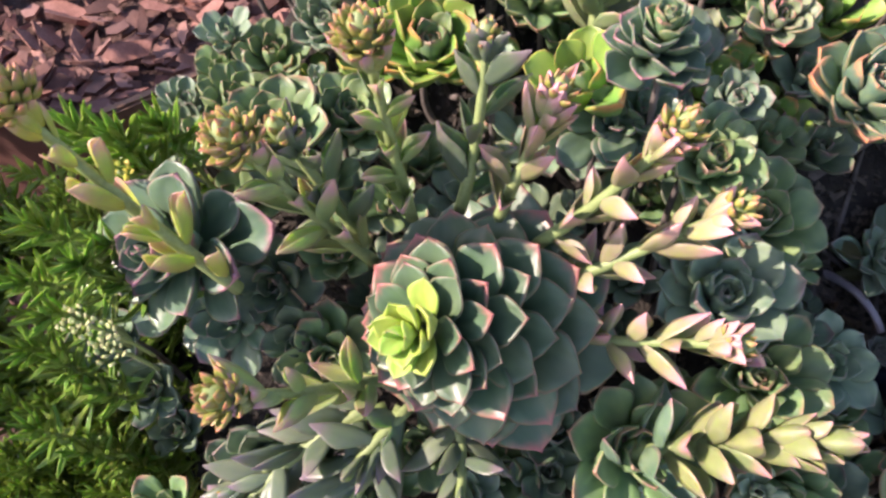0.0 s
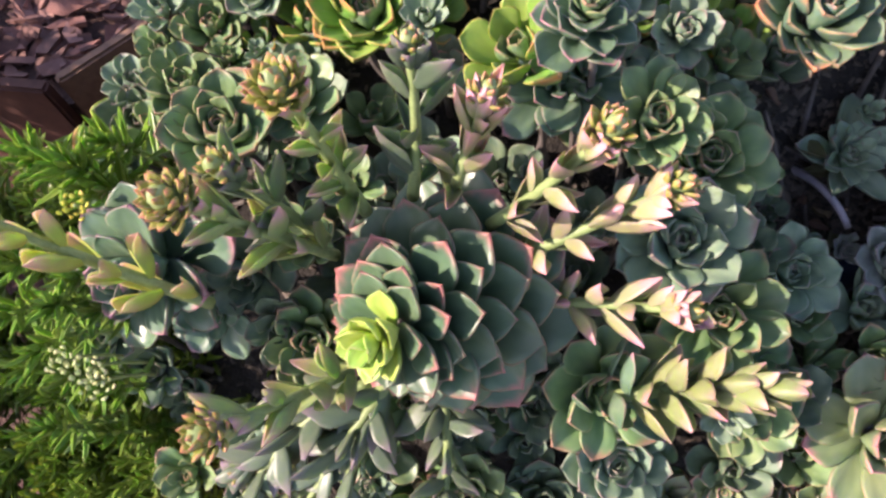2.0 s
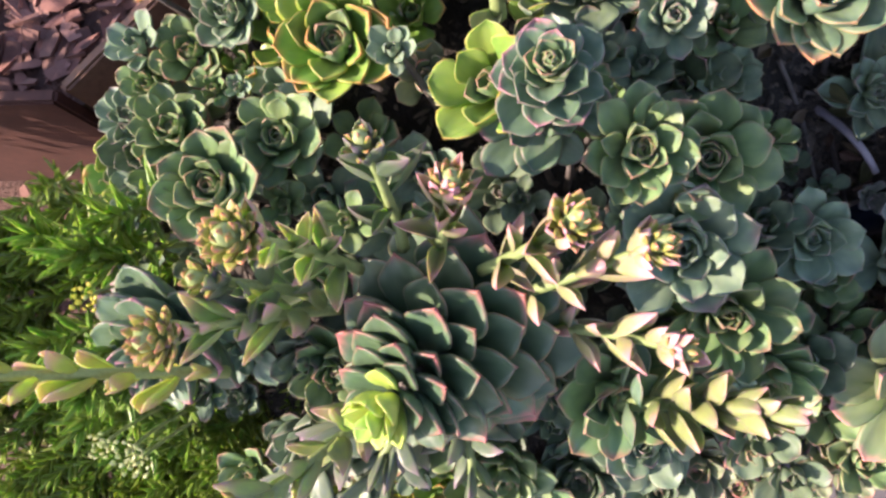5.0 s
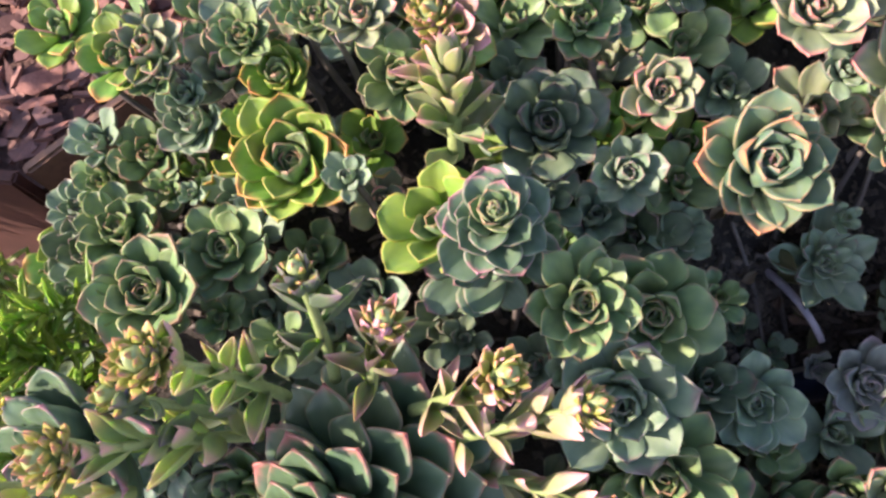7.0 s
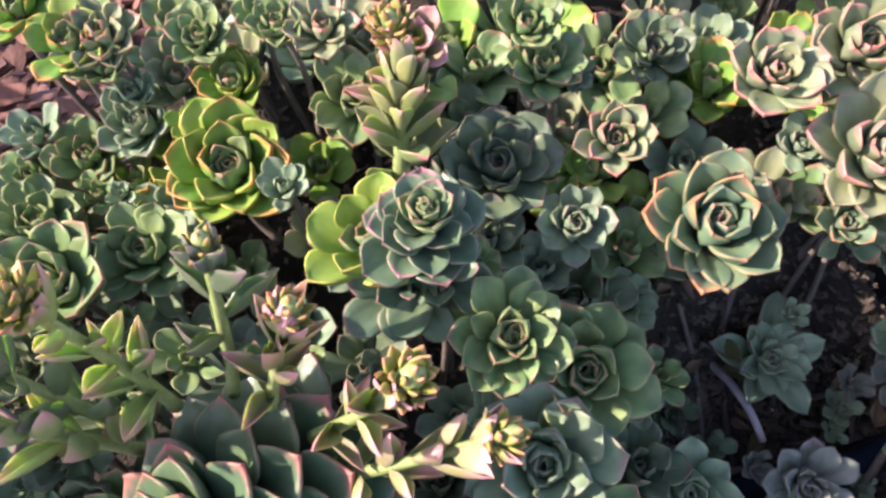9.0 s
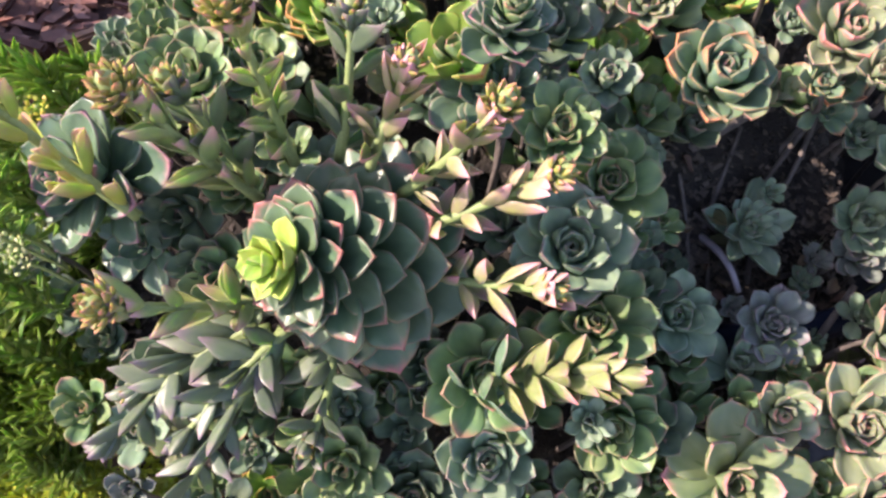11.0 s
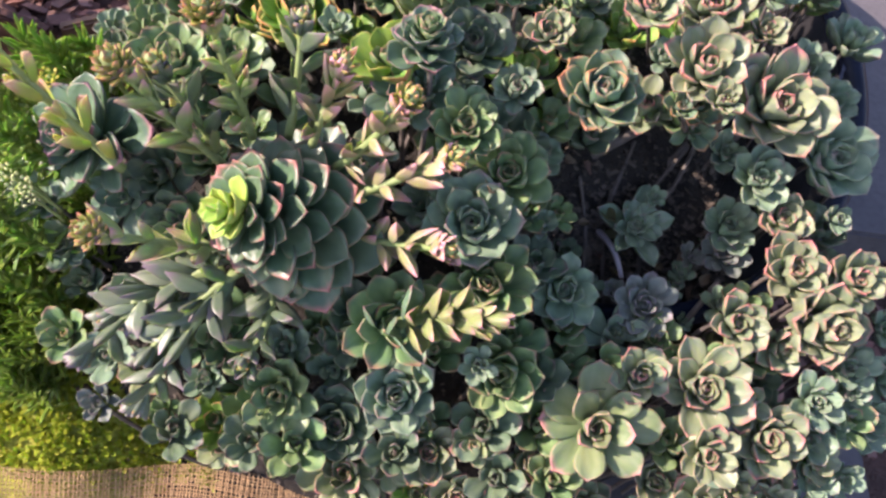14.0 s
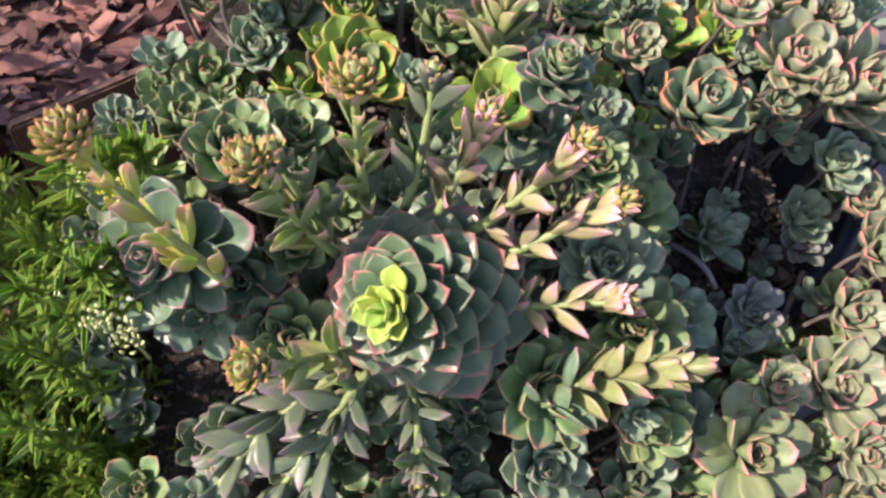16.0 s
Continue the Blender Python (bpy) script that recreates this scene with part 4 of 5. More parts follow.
rosette('pale', (0.623, 0.123, 0.240), (-0.07, -0.38, 0.92), 0.044, 23)
rosette('blue', (0.691, 0.192, 0.242), (-0.07, -0.38, 0.92), 0.035, 18)
rosette('blue', (0.675, 0.449, 0.414), (0.15, -0.49, 0.86), 0.027, 15)
rosette('blue', (0.696, 0.220, 0.282), (0.04, -0.46, 0.89), 0.034, 18)
rosette('pale', (0.684, 0.184, 0.262), (0.04, -0.46, 0.89), 0.036, 18)
rosette('blue', (0.717, 0.261, 0.302), (0.04, -0.46, 0.89), 0.034, 18)
rosette('blue', (0.675, 0.134, 0.232), (0.04, -0.46, 0.89), 0.038, 18)
rosette('blue', (0.731, 0.175, 0.232), (0.04, -0.46, 0.89), 0.037, 18)
rosette('pale', (0.630, 0.156, 0.252), (0.04, -0.46, 0.89), 0.034, 18)
rosette('blue', (0.591, 0.164, 0.274), (0.04, -0.46, 0.89), 0.029, 18)
rosette('blue', (0.718, 0.312, 0.322), (0.04, -0.46, 0.89), 0.034, 18)
rosette('green', (-0.312, 0.523, 0.385), (0.10, -0.22, 0.97), 0.035, 18)
rosette('dark', (-0.221, 0.582, 0.452), (0.10, -0.22, 0.97), 0.032, 18)
rosette('green', (-0.150, 0.554, 0.474), (0.10, -0.22, 0.97), 0.026, 18)
rosette('blue', (-0.273, 0.495, 0.412), (0.10, -0.22, 0.97), 0.034, 18)
rosette('green', (0.054, 0.239, 0.319), (-0.07, -0.38, 0.92), 0.046, 17)
rosette('blue', (0.080, 0.209, 0.290), (-0.07, -0.38, 0.92), 0.043, 17)
rosette('blue', (0.021, 0.216, 0.320), (-0.07, -0.38, 0.92), 0.042, 17)
rosette('blue', (-0.130, 0.240, 0.330), (-0.07, -0.38, 0.92), 0.045, 17)
rosette('green', (-0.094, 0.219, 0.300), (-0.07, -0.38, 0.92), 0.042, 17)
rosette('blue', (-0.074, 0.188, 0.262), (-0.07, -0.38, 0.92), 0.036, 17)
rosette('green', (-0.020, 0.247, 0.350), (-0.07, -0.38, 0.92), 0.045, 17)
rosette('blue', (-0.193, 0.198, 0.270), (-0.07, -0.38, 0.92), 0.043, 17)
rosette('green', (-0.250, 0.218, 0.270), (-0.07, -0.38, 0.92), 0.043, 17)
rosette('dark', (0.092, 0.233, 0.330), (-0.07, -0.38, 0.92), 0.042, 17)
rosette('dark', (-0.179, 0.243, 0.310), (-0.07, -0.38, 0.92), 0.042, 17)
rosette('grey', (0.145, 0.414, 0.573), (0.07, -0.18, 0.98), 0.047, 17)
rosette('grey', (0.124, 0.414, 0.568), (0.02, -0.49, 0.87), 0.054, 17)
rosette('peach', (0.452, 0.488, 0.537), (-0.03, -0.60, 0.80), 0.038, 18)
rosette('peach', (0.464, 0.490, 0.494), (-0.01, -0.68, 0.73), 0.035, 14)
rosette('blue', (0.522, 0.499, 0.447), (-0.06, -0.39, 0.92), 0.035, 17)
rosette('sage', (-0.047, 0.139, 0.190), (-0.07, -0.38, 0.92), 0.045, 15)
rosette('green', (-0.025, 0.186, 0.241), (-0.07, -0.38, 0.92), 0.041, 15)
rosette('dark', (0.023, 0.213, 0.260), (-0.07, -0.38, 0.92), 0.044, 15)
rosette('pale', (0.514, 0.226, 0.331), (-0.19, -0.42, 0.89), 0.043, 15)
rosette('pale', (0.572, 0.218, 0.321), (-0.19, -0.42, 0.89), 0.042, 15)
rosette('blue', (0.539, 0.168, 0.280), (-0.19, -0.42, 0.89), 0.043, 15)
rosette('pale', (0.577, 0.136, 0.261), (-0.19, -0.42, 0.89), 0.039, 15)
rosette('green', (-0.042, 0.395, 0.492), (0.07, -0.27, 0.96), 0.034, 15)
rosette('green', (0.051, 0.373, 0.523), (0.07, -0.27, 0.96), 0.027, 15)
rosette('dark', (0.102, 0.371, 0.513), (0.07, -0.27, 0.96), 0.027, 15)
rosette('green', (-0.093, 0.422, 0.493), (0.07, -0.27, 0.96), 0.030, 15)
rosette('blue', (0.217, 0.463, 0.481), (0.15, -0.13, 0.98), 0.038, 19)
rosette('dark', (0.177, 0.467, 0.520), (0.15, -0.13, 0.98), 0.039, 19)
rosette('green', (0.320, 0.406, 0.392), (0.15, -0.13, 0.98), 0.033, 19)
rosette('green', (0.237, 0.269, 0.440), (-0.06, -0.40, 0.91), 0.063, 33)
rosette('blue', (0.342, 0.324, 0.353), (-0.06, -0.40, 0.91), 0.054, 28)
rosette('green', (0.272, 0.217, 0.339), (-0.08, -0.58, 0.81), 0.063, 30)
rosette('dark', (0.375, 0.284, 0.257), (-0.06, -0.40, 0.91), 0.039, 23)
rosette('blue', (0.241, 0.195, 0.394), (-0.06, -0.40, 0.91), 0.029, 18)
rosette('blue', (0.158, 0.179, 0.316), (-0.06, -0.40, 0.91), 0.061, 36)
rosette('dark', (0.091, 0.154, 0.259), (-0.06, -0.40, 0.91), 0.057, 38)
rosette('blue', (0.300, 0.188, 0.278), (-0.06, -0.40, 0.91), 0.031, 18)
rosette('sage', (0.105, 0.126, 0.163), (-0.07, -0.38, 0.92), 0.065, 33)
rosette('pale', (0.206, 0.140, 0.238), (-0.07, -0.38, 0.92), 0.051, 28)
rosette('sage', (0.257, 0.144, 0.277), (-0.07, -0.38, 0.92), 0.033, 23)
rosette('pale', (0.336, 0.145, 0.249), (-0.07, -0.38, 0.92), 0.048, 33)
rosette('lime', (0.202, 0.116, 0.142), (-0.07, -0.38, 0.92), 0.047, 28)
rosette('pale', (0.250, 0.110, 0.158), (-0.07, -0.38, 0.92), 0.054, 28)
rosette('pale', (0.406, 0.114, 0.189), (-0.07, -0.38, 0.92), 0.047, 25)
rosette('pale', (0.327, 0.107, 0.193), (-0.07, -0.38, 0.92), 0.032, 20)
rosette('pale', (0.552, 0.120, 0.226), (-0.07, -0.38, 0.92), 0.059, 23)
rosette('pale', (0.143, 0.098, 0.121), (-0.07, -0.38, 0.92), 0.040, 20)
rosette('green', (0.022, 0.173, 0.299), (-0.04, -0.60, 0.80), 0.055, 30)
rosette('lime', (-0.057, 0.154, 0.220), (-0.07, -0.38, 0.92), 0.044, 25)
rosette('sage', (-0.047, 0.146, 0.191), (-0.04, -0.60, 0.80), 0.047, 23)
rosette('green', (0.021, 0.123, 0.164), (-0.07, -0.38, 0.92), 0.026, 18)
rosette('sage', (-0.172, 0.212, 0.199), (-0.07, -0.38, 0.92), 0.036, 23)
rosette('green', (-0.131, 0.159, 0.192), (-0.07, -0.38, 0.92), 0.034, 18)
rosette('purple', (-0.191, 0.144, 0.253), (-0.07, -0.38, 0.92), 0.032, 18)
rosette('blue', (-0.263, 0.305, 0.248), (-0.07, -0.38, 0.92), 0.039, 23)
rosette('blue', (-0.270, 0.314, 0.321), (0.00, -0.44, 0.90), 0.042, 23)
rosette('grey', (-0.174, 0.341, 0.516), (-0.40, -0.57, 0.72), 0.077, 36, tall=0.7)
rosette('green', (0.143, 0.225, 0.416), (0.05, -0.50, 0.86), 0.066, 28)
rosette('grey', (-0.168, 0.334, 0.429), (-0.10, -0.65, 0.75), 0.058, 25)
rosette('blue', (-0.286, 0.330, 0.390), (0.00, -0.44, 0.90), 0.044, 20)
rosette('green', (-0.087, 0.289, 0.427), (0.00, -0.44, 0.90), 0.056, 25)
rosette('green', (-0.082, 0.357, 0.481), (0.00, -0.44, 0.90), 0.041, 20)
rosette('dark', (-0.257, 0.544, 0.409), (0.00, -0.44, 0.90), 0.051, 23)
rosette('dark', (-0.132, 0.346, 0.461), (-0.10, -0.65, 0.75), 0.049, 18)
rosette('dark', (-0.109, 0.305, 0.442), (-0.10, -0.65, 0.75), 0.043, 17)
rosette('green', (0.198, 0.267, 0.389), (0.00, -0.44, 0.90), 0.047, 23)
rosette('blue', (-0.142, 0.241, 0.360), (0.00, -0.73, 0.69), 0.058, 28)

# smaller rosettes lower down between the large ones
rosette('blue', (0.077, 0.487, 0.466), (0.16, -0.21, 0.97), 0.049, 16)
rosette('pale', (-0.061, 0.737, 0.498), (0.14, -0.29, 0.95), 0.045, 13)
rosette('green', (0.456, 0.530, 0.461), (-0.18, -0.05, 0.98), 0.043, 15)
rosette('pale', (0.307, 0.689, 0.488), (0.12, -0.22, 0.97), 0.045, 13)
rosette('blue', (0.396, 0.695, 0.477), (-0.07, -0.18, 0.98), 0.051, 16)
rosette('lime', (0.280, 0.557, 0.476), (-0.17, -0.06, 0.98), 0.043, 15)
rosette('blue', (-0.210, 0.612, 0.483), (-0.03, -0.23, 0.97), 0.038, 12)
rosette('blue', (0.038, 0.664, 0.525), (-0.07, -0.35, 0.94), 0.056, 16)
rosette('lime', (0.246, 0.707, 0.490), (-0.13, -0.35, 0.93), 0.049, 14)
rosette('pale', (0.020, 0.714, 0.506), (0.14, -0.24, 0.96), 0.045, 16)
rosette('dark', (0.146, 0.265, 0.364), (-0.03, -0.17, 0.99), 0.038, 12)
rosette('blue', (-0.015, 0.413, 0.428), (-0.10, -0.21, 0.97), 0.055, 16)
rosette('dark', (0.313, 0.214, 0.320), (-0.09, -0.08, 0.99), 0.053, 12)
rosette('pale', (0.043, 0.516, 0.466), (0.11, -0.36, 0.93), 0.043, 13)
rosette('green', (0.286, 0.653, 0.497), (-0.06, -0.33, 0.94), 0.053, 14)
rosette('pale', (0.229, 0.644, 0.512), (0.03, -0.36, 0.93), 0.043, 15)
rosette('lime', (-0.073, 0.577, 0.473), (0.15, -0.05, 0.99), 0.048, 16)
rosette('green', (-0.098, 0.665, 0.514), (0.09, -0.31, 0.95), 0.038, 14)
rosette('green', (-0.172, 0.722, 0.494), (-0.12, -0.18, 0.98), 0.044, 12)
rosette('dark', (-0.212, 0.421, 0.408), (-0.04, -0.24, 0.97), 0.039, 14)
rosette('green', (0.317, 0.601, 0.495), (-0.03, -0.24, 0.97), 0.049, 15)
rosette('green', (-0.025, 0.478, 0.446), (0.15, -0.03, 0.99), 0.046, 14)
rosette('blue', (0.688, 0.458, 0.356), (-0.15, -0.07, 0.99), 0.046, 17)
rosette('blue', (0.025, 0.440, 0.441), (-0.10, -0.24, 0.97), 0.047, 16)
rosette('lime', (0.387, 0.635, 0.487), (-0.18, -0.09, 0.98), 0.052, 16)
rosette('dark', (0.266, 0.164, 0.285), (-0.12, -0.34, 0.93), 0.054, 13)
rosette('blue', (-0.060, 0.695, 0.509), (0.03, -0.17, 0.99), 0.045, 16)
rosette('pale', (0.109, 0.668, 0.512), (0.16, -0.19, 0.97), 0.051, 15)
rosette('pale', (0.249, 0.599, 0.479), (0.03, -0.01, 1.00), 0.049, 13)
rosette('green', (0.281, 0.253, 0.342), (0.08, -0.12, 0.99), 0.046, 13)
rosette('green', (0.177, 0.634, 0.514), (0.09, -0.06, 0.99), 0.047, 15)
rosette('blue', (0.499, 0.664, 0.483), (0.06, -0.09, 0.99), 0.054, 12)
rosette('green', (-0.053, 0.221, 0.304), (0.07, -0.36, 0.93), 0.049, 14)
rosette('blue', (0.357, 0.575, 0.459), (-0.14, -0.28, 0.95), 0.048, 17)
rosette('lime', (0.238, 0.548, 0.470), (-0.08, -0.13, 0.99), 0.052, 17)
rosette('blue', (0.000, 0.566, 0.484), (0.15, -0.13, 0.98), 0.041, 12)
rosette('green', (-0.190, 0.458, 0.408), (0.06, -0.21, 0.98), 0.048, 14)
rosette('blue', (0.498, 0.551, 0.460), (0.02, -0.10, 0.99), 0.052, 14)
rosette('pale', (-0.186, 0.547, 0.438), (0.10, -0.16, 0.98), 0.053, 13)
rosette('lime', (0.115, 0.621, 0.523), (0.19, -0.12, 0.97), 0.049, 14)
rosette('green', (0.471, 0.250, 0.323), (0.11, -0.30, 0.95), 0.042, 16)
rosette('green', (0.718, 0.231, 0.280), (0.10, -0.20, 0.97), 0.046, 12)
rosette('dark', (0.164, 0.124, 0.261), (-0.05, -0.23, 0.97), 0.046, 12)
rosette('green', (0.520, 0.266, 0.318), (-0.13, -0.36, 0.92), 0.048, 16)
rosette('blue', (0.157, 0.361, 0.435), (-0.18, -0.20, 0.96), 0.042, 13)
rosette('dark', (-0.054, 0.349, 0.406), (-0.06, -0.33, 0.94), 0.049, 12)
rosette('lime', (0.505, 0.715, 0.471), (-0.07, -0.00, 1.00), 0.039, 14)
rosette('green', (0.098, 0.314, 0.385), (0.09, -0.11, 0.99), 0.041, 16)
rosette('blue', (0.153, 0.550, 0.490), (0.10, -0.03, 0.99), 0.047, 17)
rosette('lime', (0.159, 0.674, 0.504), (-0.19, -0.30, 0.94), 0.056, 12)
rosette('blue', (-0.085, 0.540, 0.453), (-0.18, -0.29, 0.94), 0.049, 13)
rosette('pale', (-0.073, 0.631, 0.523), (0.14, -0.25, 0.96), 0.052, 16)
rosette('lime', (0.469, 0.691, 0.475), (0.06, -0.16, 0.99), 0.046, 13)
rosette('green', (0.570, 0.335, 0.345), (0.11, -0.23, 0.97), 0.047, 16)
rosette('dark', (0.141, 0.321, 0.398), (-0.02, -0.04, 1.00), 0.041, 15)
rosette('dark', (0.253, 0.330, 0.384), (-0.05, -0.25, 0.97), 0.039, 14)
rosette('green', (0.685, 0.332, 0.312), (-0.19, -0.22, 0.96), 0.041, 14)
rosette('green', (0.046, 0.119, 0.269), (0.12, -0.29, 0.95), 0.054, 13)
rosette('lime', (0.459, 0.638, 0.488), (-0.08, -0.31, 0.95), 0.048, 12)
rosette('dark', (-0.065, 0.394, 0.417), (0.03, -0.18, 0.98), 0.039, 15)
rosette('green', (0.205, 0.712, 0.492), (0.13, -0.14, 0.98), 0.051, 12)
rosette('pale', (0.420, 0.542, 0.459), (-0.13, -0.35, 0.93), 0.050, 17)
rosette('dark', (0.670, 0.410, 0.345), (0.09, -0.18, 0.98), 0.047, 15)
rosette('green', (0.280, 0.397, 0.404), (-0.02, -0.24, 0.97), 0.041, 16)
rosette('green', (0.463, 0.292, 0.318), (0.13, -0.33, 0.94), 0.044, 16)
rosette('dark', (-0.151, 0.484, 0.443), (0.04, -0.12, 0.99), 0.049, 17)
rosette('green', (0.187, 0.440, 0.447), (-0.17, -0.22, 0.96), 0.056, 16)
rosette('blue', (0.092, 0.728, 0.498), (-0.00, -0.33, 0.94), 0.039, 17)
rosette('green', (0.593, 0.474, 0.396), (-0.16, -0.37, 0.92), 0.038, 12)
rosette('dark', (-0.099, 0.118, 0.251), (0.09, -0.07, 0.99), 0.048, 13)
rosette('dark', (0.086, 0.404, 0.442), (-0.14, -0.31, 0.94), 0.048, 12)
rosette('lime', (0.357, 0.664, 0.487), (-0.04, -0.34, 0.94), 0.042, 17)
rosette('pale', (0.537, 0.628, 0.486), (0.19, -0.13, 0.97), 0.043, 16)
rosette('dark', (0.294, 0.333, 0.376), (0.16, -0.06, 0.99), 0.052, 17)
rosette('dark', (0.347, 0.499, 0.441), (0.07, -0.27, 0.96), 0.049, 14)
rosette('lime', (-0.289, 0.534, 0.395), (-0.05, -0.31, 0.95), 0.046, 14)
rosette('blue', (0.116, 0.469, 0.479), (0.08, -0.32, 0.95), 0.049, 17)
rosette('dark', (-0.096, 0.243, 0.302), (0.15, -0.34, 0.93), 0.051, 17)
rosette('pale', (-0.164, 0.676, 0.506), (0.07, -0.22, 0.97), 0.047, 15)
rosette('green', (0.353, 0.235, 0.308), (0.09, -0.24, 0.97), 0.053, 12)
rosette('lime', (0.043, 0.565, 0.485), (0.12, -0.24, 0.96), 0.040, 16)
rosette('dark', (-0.004, 0.116, 0.263), (-0.02, -0.19, 0.98), 0.042, 17)
rosette('blue', (-0.070, 0.437, 0.443), (-0.01, -0.29, 0.96), 0.047, 15)
rosette('dark', (0.218, 0.407, 0.453), (-0.08, -0.21, 0.98), 0.050, 14)
rosette('green', (0.494, 0.613, 0.491), (0.06, -0.33, 0.94), 0.045, 17)
rosette('green', (0.296, 0.491, 0.455), (0.06, -0.03, 1.00), 0.044, 15)
rosette('green', (0.442, 0.166, 0.279), (0.00, -0.17, 0.98), 0.047, 16)
rosette('blue', (0.633, 0.224, 0.265), (-0.14, -0.09, 0.99), 0.056, 12)
rosette('green', (-0.012, 0.155, 0.244), (0.14, -0.25, 0.96), 0.053, 17)
rosette('dark', (0.253, 0.458, 0.445), (-0.10, -0.32, 0.94), 0.053, 14)
rosette('dark', (0.287, 0.116, 0.249), (-0.10, -0.35, 0.93), 0.049, 14)
rosette('green', (0.421, 0.739, 0.469), (-0.13, -0.06, 0.99), 0.040, 15)
rosette('pale', (-0.016, 0.642, 0.529), (-0.05, -0.25, 0.97), 0.045, 12)
rosette('lime', (-0.123, 0.572, 0.458), (0.02, -0.06, 1.00), 0.039, 14)
rosette('green', (0.577, 0.280, 0.321), (-0.07, -0.08, 0.99), 0.048, 13)
rosette('green', (-0.096, 0.713, 0.502), (0.06, -0.07, 1.00), 0.043, 17)
rosette('dark', (-0.288, 0.449, 0.387), (-0.08, -0.29, 0.95), 0.041, 14)
rosette('lime', (0.144, 0.511, 0.474), (-0.07, -0.16, 0.99), 0.056, 14)
rosette('green', (0.190, 0.224, 0.340), (0.02, -0.22, 0.97), 0.054, 12)
rosette('green', (0.486, 0.174, 0.282), (-0.06, -0.10, 0.99), 0.049, 13)
rosette('blue', (0.029, 0.361, 0.400), (0.05, -0.14, 0.99), 0.041, 12)
rosette('green', (0.272, 0.294, 0.358), (-0.12, -0.12, 0.98), 0.041, 12)
rosette('blue', (0.413, 0.287, 0.317), (-0.06, -0.17, 0.98), 0.052, 12)
rosette('dark', (0.092, 0.261, 0.348), (0.09, -0.26, 0.96), 0.042, 16)
rosette('green', (0.347, 0.286, 0.328), (0.07, -0.13, 0.99), 0.041, 16)
rosette('green', (-0.229, 0.503, 0.431), (0.17, -0.04, 0.99), 0.043, 13)
rosette('lime', (0.314, 0.533, 0.442), (-0.05, -0.18, 0.98), 0.047, 13)
rosette('blue', (-0.054, 0.311, 0.372), (-0.19, -0.07, 0.98), 0.045, 16)
rosette('green', (0.351, 0.114, 0.262), (0.03, -0.11, 0.99), 0.043, 17)
rosette('pale', (0.349, 0.726, 0.477), (0.14, -0.06, 0.99), 0.050, 14)
rosette('blue', (-0.007, 0.681, 0.517), (-0.06, -0.05, 1.00), 0.046, 15)
rosette('green', (0.544, 0.710, 0.473), (-0.10, -0.02, 0.99), 0.054, 14)
rosette('green', (0.630, 0.463, 0.382), (0.18, -0.21, 0.96), 0.043, 12)
rosette('blue', (0.168, 0.592, 0.494), (0.04, -0.31, 0.95), 0.048, 17)
rosette('blue', (-0.079, 0.501, 0.460), (0.05, -0.27, 0.96), 0.051, 16)
rosette('pale', (0.073, 0.680, 0.514), (0.10, -0.27, 0.96), 0.051, 16)
rosette('green', (0.114, 0.583, 0.506), (-0.11, -0.16, 0.98), 0.048, 12)
rosette('dark', (0.651, 0.374, 0.354), (-0.09, -0.14, 0.99), 0.043, 17)
rosette('green', (0.405, 0.236, 0.325), (-0.19, -0.21, 0.96), 0.044, 13)
rosette('green', (0.329, 0.176, 0.274), (-0.02, -0.16, 0.99), 0.054, 12)
rosette('green', (0.217, 0.495, 0.447), (0.07, -0.24, 0.97), 0.043, 13)

# the far side of the clump, over the pot
rnd = random.Random(41)
for row in range(6):
    for col in range(11):
        x = -0.10 + 0.082 * col + 0.03 * (row % 2) + rnd.uniform(-.015, .015)
        y = 0.735 + 0.075 * row + rnd.uniform(-.015, .015)
        # rows 4 and 5 are unseen rosettes, added to shade the pot and paver
        if x < (-0.02 + 0.04 * row if row < 4 else 0.42) or x > 0.775:
            continue
        rosette(rnd.choice(('green', 'blue', 'pale', 'dark', 'lime', 'green')), (round(x, 3), round(y, 3), round(0.545 - 0.028 * min(row, 3) - 0.9 * max(0, x - 0.60) + rnd.uniform(-.02, .02), 3)),
                (rnd.uniform(-.1, .15), rnd.uniform(-.25, .05), 0.96), rnd.uniform(.042, .056), 16)

# low rosettes along the front edge
for kind, at, size in (('pale', (0.412, 0.124, 0.180), .044), ('blue', (0.548, 0.132, 0.220), .046), ('blue', (0.476, 0.110, 0.160), .042), ('pale', (0.372, 0.096, 0.140), .044), ('green', (0.306, 0.088, 0.140), .046),
                       ('sage', (0.156, 0.138, 0.180), .042), ('green', (0.026, 0.140, 0.150), .036), ('sage', (-0.036, 0.147, 0.155), .040), ('blue', (0.611, 0.110, 0.210), .046), ('green', (0.194, 0.170, 0.250), .044),
                       ('blue', (0.523, 0.191, 0.215), .040), ('dark', (0.599, 0.270, 0.290), .044), ('blue', (0.702, 0.193, 0.205), .044)):
    rosette(kind, at, (-0.06, -0.42, 0.90), size, 18)

# small growth and dead leaves down in the hollow
rosette('pale', (0.486, 0.318, 0.290), (-0.14, -0.26, 0.95), 0.024, 13)
rosette('blue', (0.556, 0.352, 0.320), (-0.20, -0.22, 0.95), 0.032, 15)
rosette('blue', (0.378, 0.281, 0.282), (-0.03, -0.40, 0.92), 0.018, 13)
rosette('blue', (0.537, 0.464, 0.297), (-0.24, -0.26, 0.93), 0.020, 13)
rosette('blue', (0.516, 0.336, 0.296), (0.10, -0.32, 0.94), 0.017, 12)
rosette('blue', (0.460, 0.281, 0.276), (-0.17, 0.03, 0.99), 0.025, 13)
